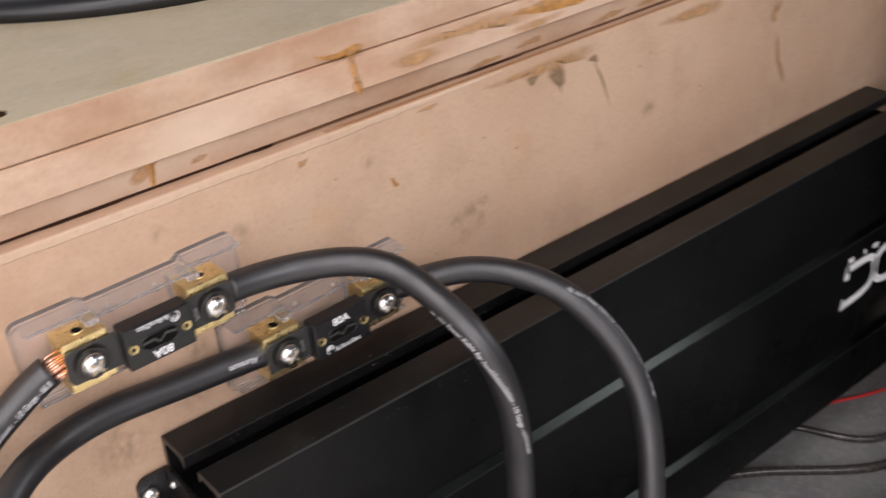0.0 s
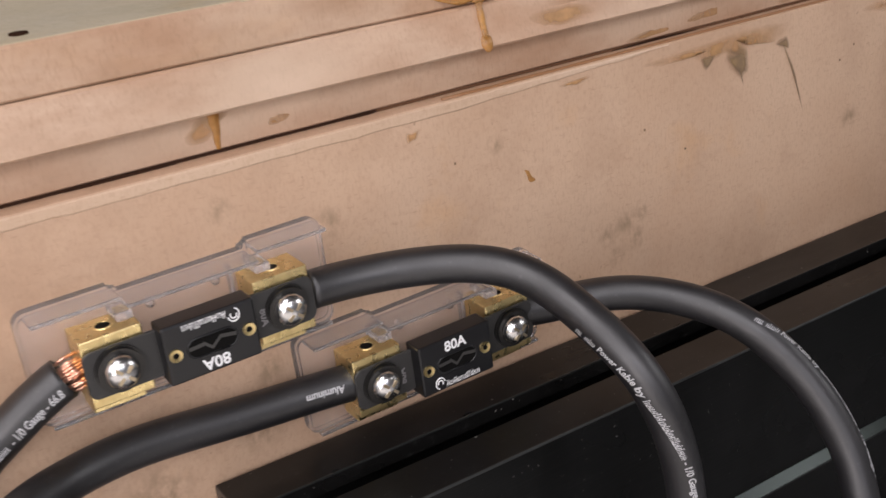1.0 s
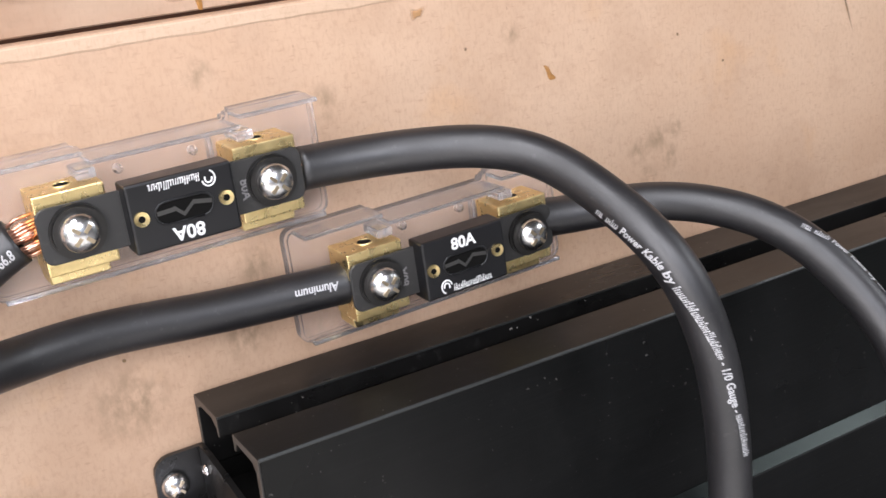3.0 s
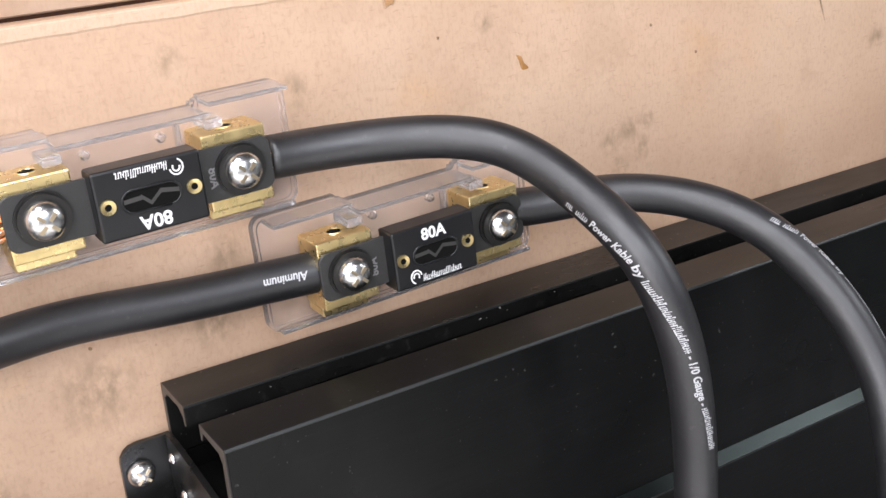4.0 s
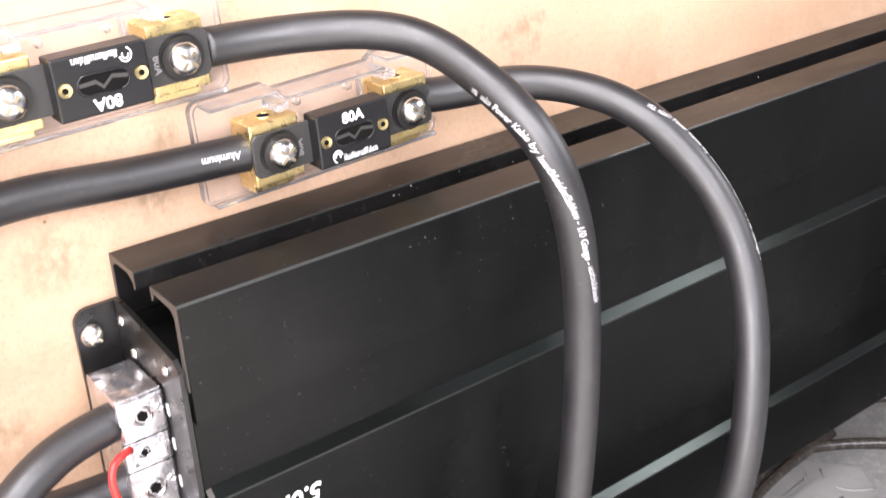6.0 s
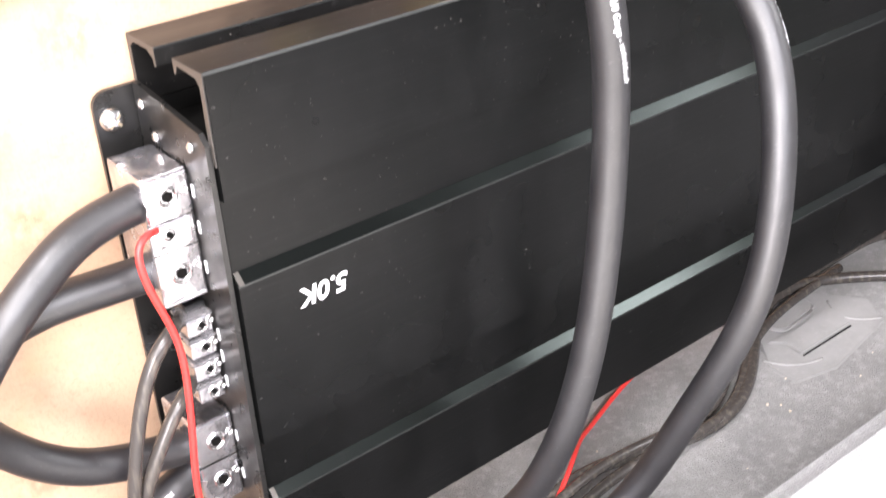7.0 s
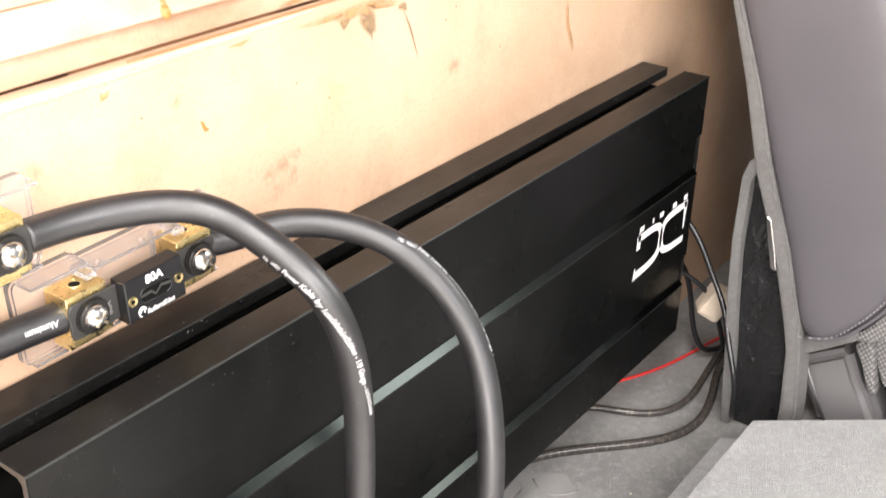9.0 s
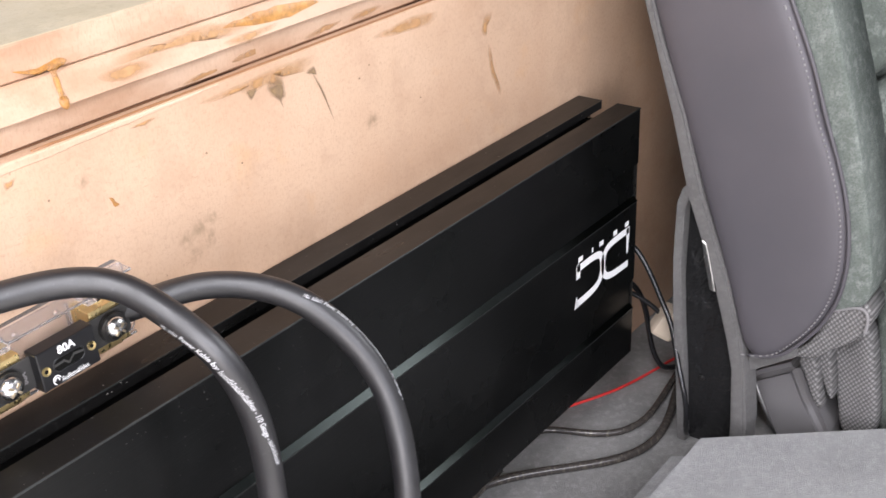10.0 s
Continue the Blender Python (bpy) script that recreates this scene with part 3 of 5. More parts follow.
# films on the middle and lower layers
for x, z, run, mat in (
        (0.218, 0.450, [(-49, 0), (-40, 5), (-18, 3.5), (-2, 4.5), (22, 5), (51, -2), (34, -5), (5, -2), (-27, -0.5)], M_SMEAR),
        (0.175, 0.4455, [(-16, 2), (-4, 4), (14, 3), (20, -1), (6, -4), (-10, -3)], M_SMEAR),
        (0.285, 0.4495, [(-39, 1), (-19, 3), (15, 2.5), (36, -2), (3, -4.5)], M_GLUE),
        (0.262, 0.4425, [(-20, 1), (0, 2.5), (24, 1.5), (8, -2.5), (-14, -2)], M_SMEAR),
        (0.350, 0.4500, [(-34, 0), (-10, 4), (26, 4), (44, -1), (12, -3), (-20, -3.5)], M_SMEAR),
        (0.43, 0.4490, [(-50, -1), (-24, 3), (12, 2), (60, 3), (54, -2), (6, -3), (-30, -4)], M_SMEAR)):
    blob(x, z, run, GY - 0.0002, 0.0003, mat, "glue_smear", slope=LEAN)
for x, z, run in (
        (0.275, 0.4295, [(-34, -3), (-24, 1), (-6, 4), (20, 2.5), (36, -2.5), (8, -3), (-14, -3.4)]),
        (0.235, 0.4265, [(-18, -1.5), (-4, 1.8), (16, 1), (8, -1.8)]),
        (0.370, 0.4285, [(-15, -2), (-5, 2), (17, 1), (4, -2.5)]),
        (0.330, 0.4275, [(-18, -2), (0, 2.6), (20, 1.6), (6, -2.4)])):
    blob(x, z, run, JY, 0.0003, M_SMEAR, "glue_smear", slope=LOW_LEAN)
# films and damp stains on the face
blob(0.262, 0.415, [(-44, 1), (-16, 3), (20, 5), (49, 3), (43, -5), (30, 1.5), (23, 1.5), (22, -7), (8, -4), (-6, -5), (-18, 0), (-34, -1)], -0.0004, 0.0003, M_SMEAR, "glue_smear", 0.0008)
blob(0.395, 0.4135, [(-31, 1), (2, 5), (38, 2), (29, -5), (-9, -3.5)], -0.0003, 0.0003, M_SMEAR, "glue_smear")
blob(0.278, 0.405, [(-8, 7), (4, 8), (7, -4), (3, -6.5), (3.6, -12), (1.2, -7), (-6, 1)], -0.0008, 0.0003, M_STAIN, "damp_stain", 0.0006)
blob(0.258, 0.410, [(-4, 2), (1, 2.4), (5, 1.4), (-1, -4)], -0.0008, 0.0003, M_STAIN, "damp_stain", 0.0005)
blob(0.307, 0.4085, [(-5, 1), (3, 3.5), (5, -3), (1, -1.5)], -0.0008, 0.0003, M_STAIN, "damp_stain", 0.0004)
blob(0.316, 0.391, [(-8, 17), (-6.5, 16), (0.6, 3), (8, -18), (7.2, -18), (-0.8, 2)], -0.0003, 0.0003, M_STAIN, "damp_stain", 0.0004)
blob(0.1563, 0.3824, [(-2.5, 3), (-0.6, 2), (1.2, -0.5), (2.6, -2.8), (0, -3), (-1.2, 0)], 0.0, 0.0005, M_GLUE, "glue_spot", 0.0005)
blob(0.182, 0.417, [(-9, 0), (-2, 1), (9, 1), (4, -1.2), (-4, -1.2)], -0.0003, 0.0003, M_SMEAR, "glue_spot")
blob(0.1015, 0.413, [(-2, 1.6), (3, 1.2), (2, -1.4), (-1.6, -2.8), (-3, -1)], -0.0003, 0.0004, M_SMEAR, "glue_spot")
blob(-0.101, 0.3725, [(-14, 6), (6, 7), (9, 1), (-4, -5), (-12, -4)], 0.0, 0.0003, M_SMEAR, "glue_smear")
blob(-0.098, 0.3515, [(-10, 7), (7, 9), (6, 1), (-2, -8), (-12, -6)], 0.0, 0.0003, M_SMEAR, "glue_smear")
blob(0.489, 0.393, [(-6, -5), (-2, 6), (8, 5), (2, -2), (0, -10), (-2, -9)], 0.0, 0.0004, M_SMEAR, "glue_spot")
blob(0.498, 0.355, [(-8, 20), (-5, 20), (0, 2), (9, -20), (4, -18), (-5, 0)], 0.0, 0.0003, M_SMEAR, "glue_spot")
for a, b in ((0.2204, 0.3868), (0.245, 0.372), (0.12, 0.397), (0.36, 0.398), (0.35, 0.392), (0.50, 0.345), (-0.02, 0.318), (0.41, 0.361)):
    blob(a, b, [(-0.5, 0.7), (0.7, 0.4), (0.5, -0.7), (-0.6, -0.5)], 0.0, 0.0003, M_STAIN, "dark_speck", 0.0002)
part("screw_hole", rod((-0.0285, 0.0185, 0.4738), (-0.0285, 0.0185, 0.4751), 0.0031, n=18), M_CRACK, enclosure, "dark screw hole in the top")

# driver on the top of the box
sub = thing("subwoofer", SUB, "round black subwoofer driver with rubber surround on the box", "loudspeaker")
part("basket_ring", lathe([(0.150, 0.0), (0.187, 0.0), (0.187, 0.006), (0.182, 0.010), (0.158, 0.012), (0.152, 0.008)], SUB, (0, 0, 1), 72), M_RUBBER, sub, smooth=True)
part("surround", lathe([(0.112, 0.004), (0.151, 0.004), (0.150, 0.012), (0.142, 0.021), (0.131, 0.024), (0.120, 0.020), (0.113, 0.011)], SUB, (0, 0, 1), 72), M_RUBBER, sub, smooth=True)
part("cone", lathe([(0.113, 0.0005), (0.1125, 0.008), (0.06, -0.0), (0.055, 0.004), (0.03, 0.016), (0.001, 0.019)], SUB, (0, 0, 1), 60), M_CONE, sub, smooth=True)

# ---- amplifier ----
L, T, B = 0.6155, 0.300, 0.070
amp = thing("amplifier", (L / 2, -0.03, B), "long black anodised car amplifier screwed upside down to the box", "amplifier")
W = 0.0021


def rail(flip):
    """The hollow rails along one long edge, as a closed cross-section in y and z."""
    def z(v):
        return T - v if not flip else B + v
    back = [(-0.0023, z(0)), (-0.0244, z(0)), (-0.0244, z(0.0072)), (-0.0232, z(0.0072)), (-0.0228, z(0.0045)), (-0.019, z(W)), (-0.008, z(W)), (-0.0045, z(0.0045)), (-0.0045, z(0.026)), (-0.0023, z(0.026))]
    front = [(-0.0390, z(0)), (-0.0599, z(0)), (-0.0599, z(0.034)), (-0.0572, z(0.034)), (-0.0572, z(0.0055)), (-0.0548, z(W + 0.0008)), (-0.0418, z(W)), (-0.0402, z(0.0055)), (-0.0390, z(0.0055))]
    return back, front


for flip in (False, True):
    back, front = rail(flip)
    part("back_rail", prism(back, "x", 0.0, L), M_RAIL, amp, "dusty black hollow heatsink rail")
    if not flip:
        part("front_rail", prism(front, "x", 0.0, L), M_RAIL, amp, "dusty black hollow heatsink rail")
# stepped front cover
face = [(-0.0570, 0.0701), (-0.0606, 0.0701), (-0.0606, 0.1152), (-0.0570, 0.1188), (-0.0570, 0.1440), (-0.0606, 0.1444), (-0.0606, 0.2182), (-0.0568, 0.2220), (-0.0568, 0.2520), (-0.0603, 0.2524), (-0.0603, 0.2996), (-0.0601, 0.2999), (-0.0575, 0.2999), (-0.0560, 0.2960), (-0.0540, 0.25), (-0.0540, 0.075)]
part("front_cover", prism(face, "x", 0.0004, L - 0.0004), M_AMP, amp)
for z0, z1, y0, y1 in ((0.1151, 0.1190, -0.0610, -0.0571), (0.2181, 0.2222, -0.0610, -0.0569)):
    part("bevel_strip", prism([(y0, z0), (y1, z1), (y1 + 0.0006, z1), (y0 + 0.0008, z0)], "x", 0.0002, L - 0.0002), M_BEVEL, amp, "polished bevel along the front cover")
for y0, z0 in ((-0.0610, 0.1150), (-0.0610, 0.2180)):
    part("bevel_edge", prism([(y0 - 0.0002, z0 - 0.0003), (y0 - 0.0002, z0 + 0.0004), (y0 + 0.0004, z0 + 0.0003), (y0 + 0.0006, z0 - 0.0003)], "x", 0.0002, L - 0.0002), M_WORN, amp, "thin bright worn edge")
part("cover_edge", prism([(-0.06065, 0.2993), (-0.0607, 0.2998), (-0.0604, 0.30035), (-0.0599, 0.3004), (-0.0599, 0.2998), (-0.0602, 0.2993)], "x", 0.0, L), M_WORN, amp, "thin bright worn edge")
part("lip_edge", prism([(-0.0242, 0.3001), (-0.0249, 0.3001), (-0.0249, 0.2993), (-0.0242, 0.2993)], "x", 0.0, L), M_WORN, amp, "thin bright worn edge")
# near-black body and an added plate keep the channel between the rails dark
part("body", box(0.006, L - 0.006, -0.0538, -0.0047, 0.094, 0.266), M_RECESS, amp)
part("back_plate", box(0.004, L - 0.004, -0.0046, -0.0026, 0.09, 0.2735), M_RECESS, amp)
# sawn ends of the extrusions
back, front = rail(False)
for x in (-0.0003, L):
    part("cut_end", prism(back, "x", x, x + 0.0003), M_CUT, amp, "bare sawn aluminium end")
    part("cut_end", prism(front, "x", x, x + 0.0003), M_CUT, amp, "bare sawn aluminium end")
# end plates with mounting flanges
plate = [(-0.0045, 0.2825), (-0.0140, 0.2822), (-0.0545, 0.2775), (-0.0582, 0.2735), (-0.0582, 0.0960), (-0.0545, 0.092), (-0.0140, 0.088), (-0.0045, 0.088)]


def flange(x0, x1):
    z0, z1, r = 0.082, 0.2815, 0.006
    pts = []
    inner, outer = (x1, x0) if x0 < 0 else (x0, x1)
    s = 1 if outer < inner else -1
    for cx, cz, a0 in ((outer + s * r, z1 - r, 90), (outer + s * r, z0 + r, 180)):
        for k in range(5):
            a = radians(a0 + 90 * k / 4)
            pts.append((cx + s * r * math.cos(a), cz + r * math.sin(a)))
    pts += [(inner, z0), (inner, z1)]
    return prism(pts, "y", -0.0036, -0.0016)


def pan_screw(at, axis, r, material, parent, name="screw", cross=True):
    """A round-headed cross-slot screw whose head looks along axis."""
    s = part(name, lathe([(r, 0), (r, r * 0.22), (r * 0.93, r * 0.45), (r * 0.70, r * 0.68), (r * 0.38, r * 0.80), (0.0002, r * 0.84)], at, axis, 24), material, parent, smooth=True)
    if cross:
        d = Vector(axis).normalized()
        u = d.orthogonal().normalized()
        v = d.cross(u)
        bm = bmesh.new()
        for e, f, h in ((u, v, 0.575), (v, u, 0.57)):
            c = Vector(at) + d * r * h
            m = Matrix.Translation(c) @ Matrix((e, f, d)).transposed().to_4x4()
            b = bmesh.new()
            bmesh.ops.create_cube(b, size=1)
            bmesh.ops.transform(b, verts=b.verts, matrix=m @ Matrix.Diagonal((r * 1.25, r * 0.19, r * 0.50, 1)))
            merge(bm, b)
        part("cross_slot", bm, M_SLOT, s, "cross slot with a golden glint as its colour")
    return s


for x0, x1, f0, f1 in ((-0.0025, -0.0004, -0.0185, -0.0004), (L + 0.0004, L + 0.0025, L + 0.0004, L + 0.0185)):
    part("end_plate", prism(plate, "x", x0, x1), M_STEEL, amp, "glossy black steel end plate")
    part("mounting_flange", flange(f0, f1), M_STEEL, amp, "black steel flange with rounded corners")
    xs = -0.0025 if x0 < 0 else x1
    ax = (-1, 0, 0) if x0 < 0 else (1, 0, 0)
    for y, z in ((-0.0105, 0.2755), (-0.0185, 0.2650), (-0.0475, 0.2705), (-0.0430, 0.1040), (-0.0500, 0.0965), (-0.0105, 0.0880)):
        pan_screw((xs, y, z), ax, 0.0021, M_NICKEL, amp, cross=False)
    xm = -0.0125 if x0 < 0 else L + 0.0125
    for z in (0.2705, 0.0925):
        pan_screw((xm, -0.0036, z), (0, -1, 0), 0.0049, M_NICKEL, amp, "mounting_screw")

# power terminals on the end plate
TY = -0.0405


def terminal_block(z0, z1, x0, screws):
    cover = part("terminal_block", box(x0, -0.0026, TY, -0.0120, z0, z1, 0.0012, 2), M_TERM, amp, "bright silver terminal block")
    for x, z, r in screws:
        bush = part("set_screw", lathe([(r, -0.001), (r, 0.0003), (r * 0.8, 0.0008), (r * 0.66, 0.0002), (r * 0.55, -0.0004)], (x, TY, z), (0, -1, 0), 24), M_NICKEL, cover)
        part("hex_socket", rod((x, TY - 0.0006, z), (x, TY + 0.001, z), r * 0.52, n=6), M_RECESS, cover, "dark hexagon socket")
    return cover


def inset_frame(x0, x1, z0, z1, y, parent):
    """A raised rim round a small recessed screw."""
    w_ = 0.0008
    bm = bmesh.new()
    for a0, a1, c0, c1 in ((x0, x1, z0, z0 + w_), (x0, x1, z1 - w_, z1), (x0, x0 + w_, z0 + w_, z1 - w_), (x1 - w_, x1, z0 + w_, z1 - w_)):
        box(a0, a1, y - 0.0012, y + 0.0006, c0, c1, 0.0002, 1, bm=bm)
    return part("inset_frame", bm, M_TERM, parent)


def face_boss(x, z, parent):
    part("boss", lathe([(0.0009, -0.0002), (0.0016, -0.0002), (0.0015, 0.0007), (0.0010, 0.0007)], (x, TY, z), (0, -1, 0), 16, ring=True), M_NICKEL, parent)


t1 = terminal_block(0.2085, 0.2598, -0.0208, ((-0.0118, 0.2519, 0.0042), (-0.0118, 0.2203, 0.0044), (-0.0135, 0.2370, 0.0026)))
part("terminal_step", box(-0.0206, -0.0030, TY + 0.0012, -0.0130, 0.2596, 0.2604, 0.0003, 1), M_TERM, t1)
inset_frame(-0.0185, -0.0052, 0.2322, 0.2418, TY, t1)
part("terminal_groove", box(-0.0207, -0.0028, TY - 0.0001, TY + 0.001, 0.2424, 0.2429), M_RECESS, t1)
part("terminal_groove", box(-0.0207, -0.0028, TY - 0.0001, TY + 0.001, 0.2300, 0.2305), M_RECESS, t1)
for x, z in ((-0.0052, 0.2528), (-0.0052, 0.2215)):
    face_boss(x, z, t1)
part("terminal_lip", box(-0.0206, -0.0030, TY - 0.0008, TY + 0.0008, 0.2084, 0.2098, 0.0004, 1), M_TERM, t1)
part("terminal_carrier", box(-0.0112, -0.0026, TY + 0.0050, -0.0240, 0.1572, 0.2020, 0.0006, 1), M_PLASTIC, amp, "black carrier of the small terminals")
for z in (0.1955, 0.1855, 0.1750, 0.1642):
    unit = part("terminal_block", box(-0.0140, -0.0030, TY, -0.0300, z - 0.0042, z + 0.0036, 0.0008, 2), M_TERM, amp, "small bright silver terminal block")
    part("set_screw", lathe([(0.0026, -0.001), (0.0026, 0.0003), (0.0021, 0.0008), (0.0017, 0.0002), (0.0014, -0.0004)], (-0.0078, TY, z), (0, -1, 0), 24), M_NICKEL, unit)
    part("hex_socket", rod((-0.0078, TY - 0.0006, z), (-0.0078, TY + 0.001, z), 0.0013, n=6), M_RECESS, unit, "dark hexagon socket")
    face_boss(-0.0042, z + 0.001, unit)
    part("divider", box(-0.0152, -0.0032, TY - 0.0012, -0.0300, z + 0.0040, z + 0.0048, 0.0002, 1), M_CLEAR, unit)
t3 = terminal_block(0.1085, 0.1510, -0.0200, ((-0.0110, 0.1405, 0.0042), (-0.0110, 0.1205, 0.0042)))
part("terminal_groove", box(-0.0199, -0.0028, TY - 0.0001, TY + 0.001, 0.1300, 0.1308), M_RECESS, t3)
for z in (0.1420, 0.1220):
    face_boss(-0.0048, z, t3)
for z in (0.2519, 0.2370, 0.2203, 0.1405, 0.1205, 0.180, 0.190, 0.168):
    part("plate_marking", box(-0.0031, -0.0026, TY - 0.0032, TY - 0.0016, z - 0.0024, z + 0.0024), M_PRINT, amp, "small pale printed mark")
for z0, z1 in ((0.1151, 0.1190), (0.2181, 0.2222)):
    part("bevel_chip", prism([(-0.0612, z0), (-0.0571, z1), (-0.0566, z1), (-0.0606, z0)], "x", 0.0006, 0.0028), M_CUT, amp, "bare bright chip at the bevel's end")

# printing on the front cover
bm = letters("5.0K", 0.0112, 0.0001)
a, b = width_of(bm)
for v in bm.verts:
    x = (v.co.x - a) / (b - a) * 0.0218
    v.co = Vector((0.0464 - x - 0.16 * v.co.y, -0.06075 + v.co.z, 0.2062 - v.co.y))
part("model_print", bm, M_WHITE, amp, "white printed model number, upside down")


def stroke(path, widths, y):
    """A flat ribbon of given widths along a path in the x z plane."""
    bm = bmesh.new()
    pts = spline([(p[0], 0, p[1]) for p in path], 40) if len(path) > 3 else [Vector((p[0], 0, p[1])) for p in path]
    prev = None
    for i, p in enumerate(pts):
        t = (pts[min(i + 1, len(pts) - 1)] - pts[max(i - 1, 0)]).normalized()
        s = Vector((-t.z, 0, t.x)) * (widths[0] + (widths[1] - widths[0]) * i / (len(pts) - 1)) / 2
        q = [bm.verts.new((p.x + s.x, y, p.z + s.z)), bm.verts.new((p.x - s.x, y, p.z - s.z))]
        if prev:
            bm.faces.new((prev[0], q[0], q[1], prev[1]))
        prev = q
    return bm


LY = -0.0608
mark = bmesh.new()
for path, ends in (([(0.5208, 0.1868), (0.5208, 0.1985), (0.5212, 0.1985)], (0.0060, 0.0060)),
                   ([(0.5190, 0.1960), (0.5354, 0.1966), (0.5500, 0.1962), (0.5576, 0.1925), (0.5590, 0.1838), (0.5588, 0.1745), (0.5530, 0.1668), (0.5400, 0.1650), (0.5190, 0.1645)], (0.0062, 0.0066)),
                   ([(0.5187, 0.1610), (0.5187, 0.1715)], (0.0056, 0.0010)),
                   ([(0.6006, 0.1750), (0.6010, 0.1990)], (0.0020, 0.0062)),
                   ([(0.6030, 0.1966), (0.5850, 0.1972), (0.5690, 0.1966), (0.5612, 0.1925), (0.5600, 0.1838), (0.5606, 0.1745), (0.5665, 0.1672), (0.5800, 0.1656), (0.6025, 0.1650)], (0.0062, 0.0062))):
    merge(mark, stroke(path, ends, LY))
part("maker_mark", mark, M_WHITE, amp, "white mark of two interlocking hooked shapes")
for x, w_ in ((0.5240, 0.0035), (0.5425, 0.0012), (0.5565, 0.0033), (0.5790, 0.0033), (0.5985, 0.0033)):
    part("mark_bar", stroke([(x - w_, 0.2034), (x + w_, 0.2034)], (0.0044, 0.0044), LY), M_WHITE, amp, "small white printed bar")

# ---- fuse holders ----
def fuse_holder(at, tilt, bars_above, label, bar_x):
    """A clear holder 0.112 long with brass blocks and a black strip fuse, built round its centre and set on the wall."""
    root = thing("fuse_holder", (0, 0, 0), label, "fuse holder", "fuse holders on the box")
    z1 = 0.0215
    # clear base: tray with a rim, open notches and low inner ribs
    pts, r_ = [], 0.0045
    for cx_, cz_, a0 in ((0.0560 - r_, z1 - r_, 0), (-0.0560 + r_, z1 - r_, 90), (-0.0560 + r_, -z1 + r_, 180), (0.0560 - r_, -z1 + r_, 270)):
        pts += [(cx_ + r_ * math.cos(radians(a0 + 18 * k)), cz_ + r_ * math.sin(radians(a0 + 18 * k))) for k in range(6)]
        if a0 == 0:  # the lower middle of the upper edge
            pts += [(0.0258, z1), (0.0251, 0.0186), (-0.0222, 0.0186), (-0.0229, z1)]
    part("base", prism(pts, "y", -0.0062, -0.0004, 0.0012), M_CLEAR, root, "clear acrylic base with rounded corners")
    for x0, x1, za, zb, y in ((-0.0530, -0.0229, 0.0196, 0.0211, -0.0170), (0.0258, 0.0530, 0.0196, 0.0211, -0.0170), (-0.0222, 0.0251, 0.0169, 0.0184, -0.0190), (-0.0530, 0.0530, -0.0212, -0.0196, -0.0095)):
        part("side_wall", box(x0, x1, y, -0.0061, za, zb, 0.0005, 2), M_CLEAR, root)
    for x in (-0.0205, 0.0175):
        part("rib", box(x - 0.0008, x + 0.0008, -0.0095, -0.0061, -0.016, 0.0145, 0.0004, 1), M_CLEAR, root)
    for x in (-0.0235, 0.0265):
        part("clip", box(x - 0.003, x + 0.003, -0.0175, -0.0061, 0.0128, 0.0160, 0.0006, 2), M_CLEAR, root)
    for x in (-0.012, 0.012):
        part("stud", lathe([(0.0016, -0.0066), (0.0016, -0.0085), (0.0010, -0.0095), (0.0002, -0.0098)], (x, 0, 0.0115), (0, 1, 0), 16), M_CLEAR, root)
    for s in (-1, 1):
        cx = s * 0.0305
        blk = part("brass_block", box(cx - 0.0105, cx + 0.0105, -0.0215, -0.0064, -0.0125, 0.0122, 0.0005, 2), M_BRASS, root, "polished brass clamp block")
        part("clamp_hole", rod((cx, -0.0140, 0.0116), (cx, -0.0140, 0.01232), 0.0025, n=20), M_RECESS, blk, "dark set screw hole")
        part("hole_rim", lathe([(0.0025, 0.0), (0.0033, 0.0), (0.0031, 0.0004), (0.0026, 0.0004)], (cx, -0.0140, 0.0121), (0, 0, 1), 20, ring=True), M_BRASS, blk)
        part("block_foot", box(cx - 0.0100, cx + 0.0080, -0.0175, -0.0064, -0.0160, -0.0127, 0.0004, 1), M_BRASS, blk)
    tongue, r_ = [], 0.0032
    for cx_, cz_, a0 in ((0.0415 - r_, 0.0086 - r_, 0), (-0.0415 + r_, 0.0086 - r_, 90), (-0.0415 + r_, -0.0086 + r_, 180), (0.0415 - r_, -0.0086 + r_, 270)):
        tongue += [(cx_ + r_ * math.cos(radians(a0 + 18 * k)), cz_ + r_ * math.sin(radians(a0 + 18 * k))) for k in range(6)]
    fuse = part("fuse_blade", prism(tongue, "y", -0.0231, -0.0216, 0.0003, segs=1), M_BLADE, root, "dull dark metal strip of the fuse")
    body = part("fuse_body", box(-0.0166, 0.0166, -0.0290, -0.0195, -0.0108, 0.0108, 0.0008, 2), M_PLASTIC, root, "glossy black plastic fuse body")
    win = []
    for cx_, a0 in ((0.0055, -90), (-0.0055, 90)):
        for k in range(7):
            a_ = radians(a0 + 180 * k / 6)
            win.append((cx_ + 0.0034 * math.cos(a_), 0.0034 * math.sin(a_)))
    part("fuse_window", prism(win, "y", -0.02915, -0.0288), M_RECESS, body, "small dark window over the fuse link")
    rim = [Vector((x_ * 1.02, -0.0291, z_ * 1.04)) for x_, z_ in win + win[:1]]
    part("window_rim", tube(rim, 0.00035, 6), M_PLASTIC, body, smooth=True)
    zig = bmesh.new()
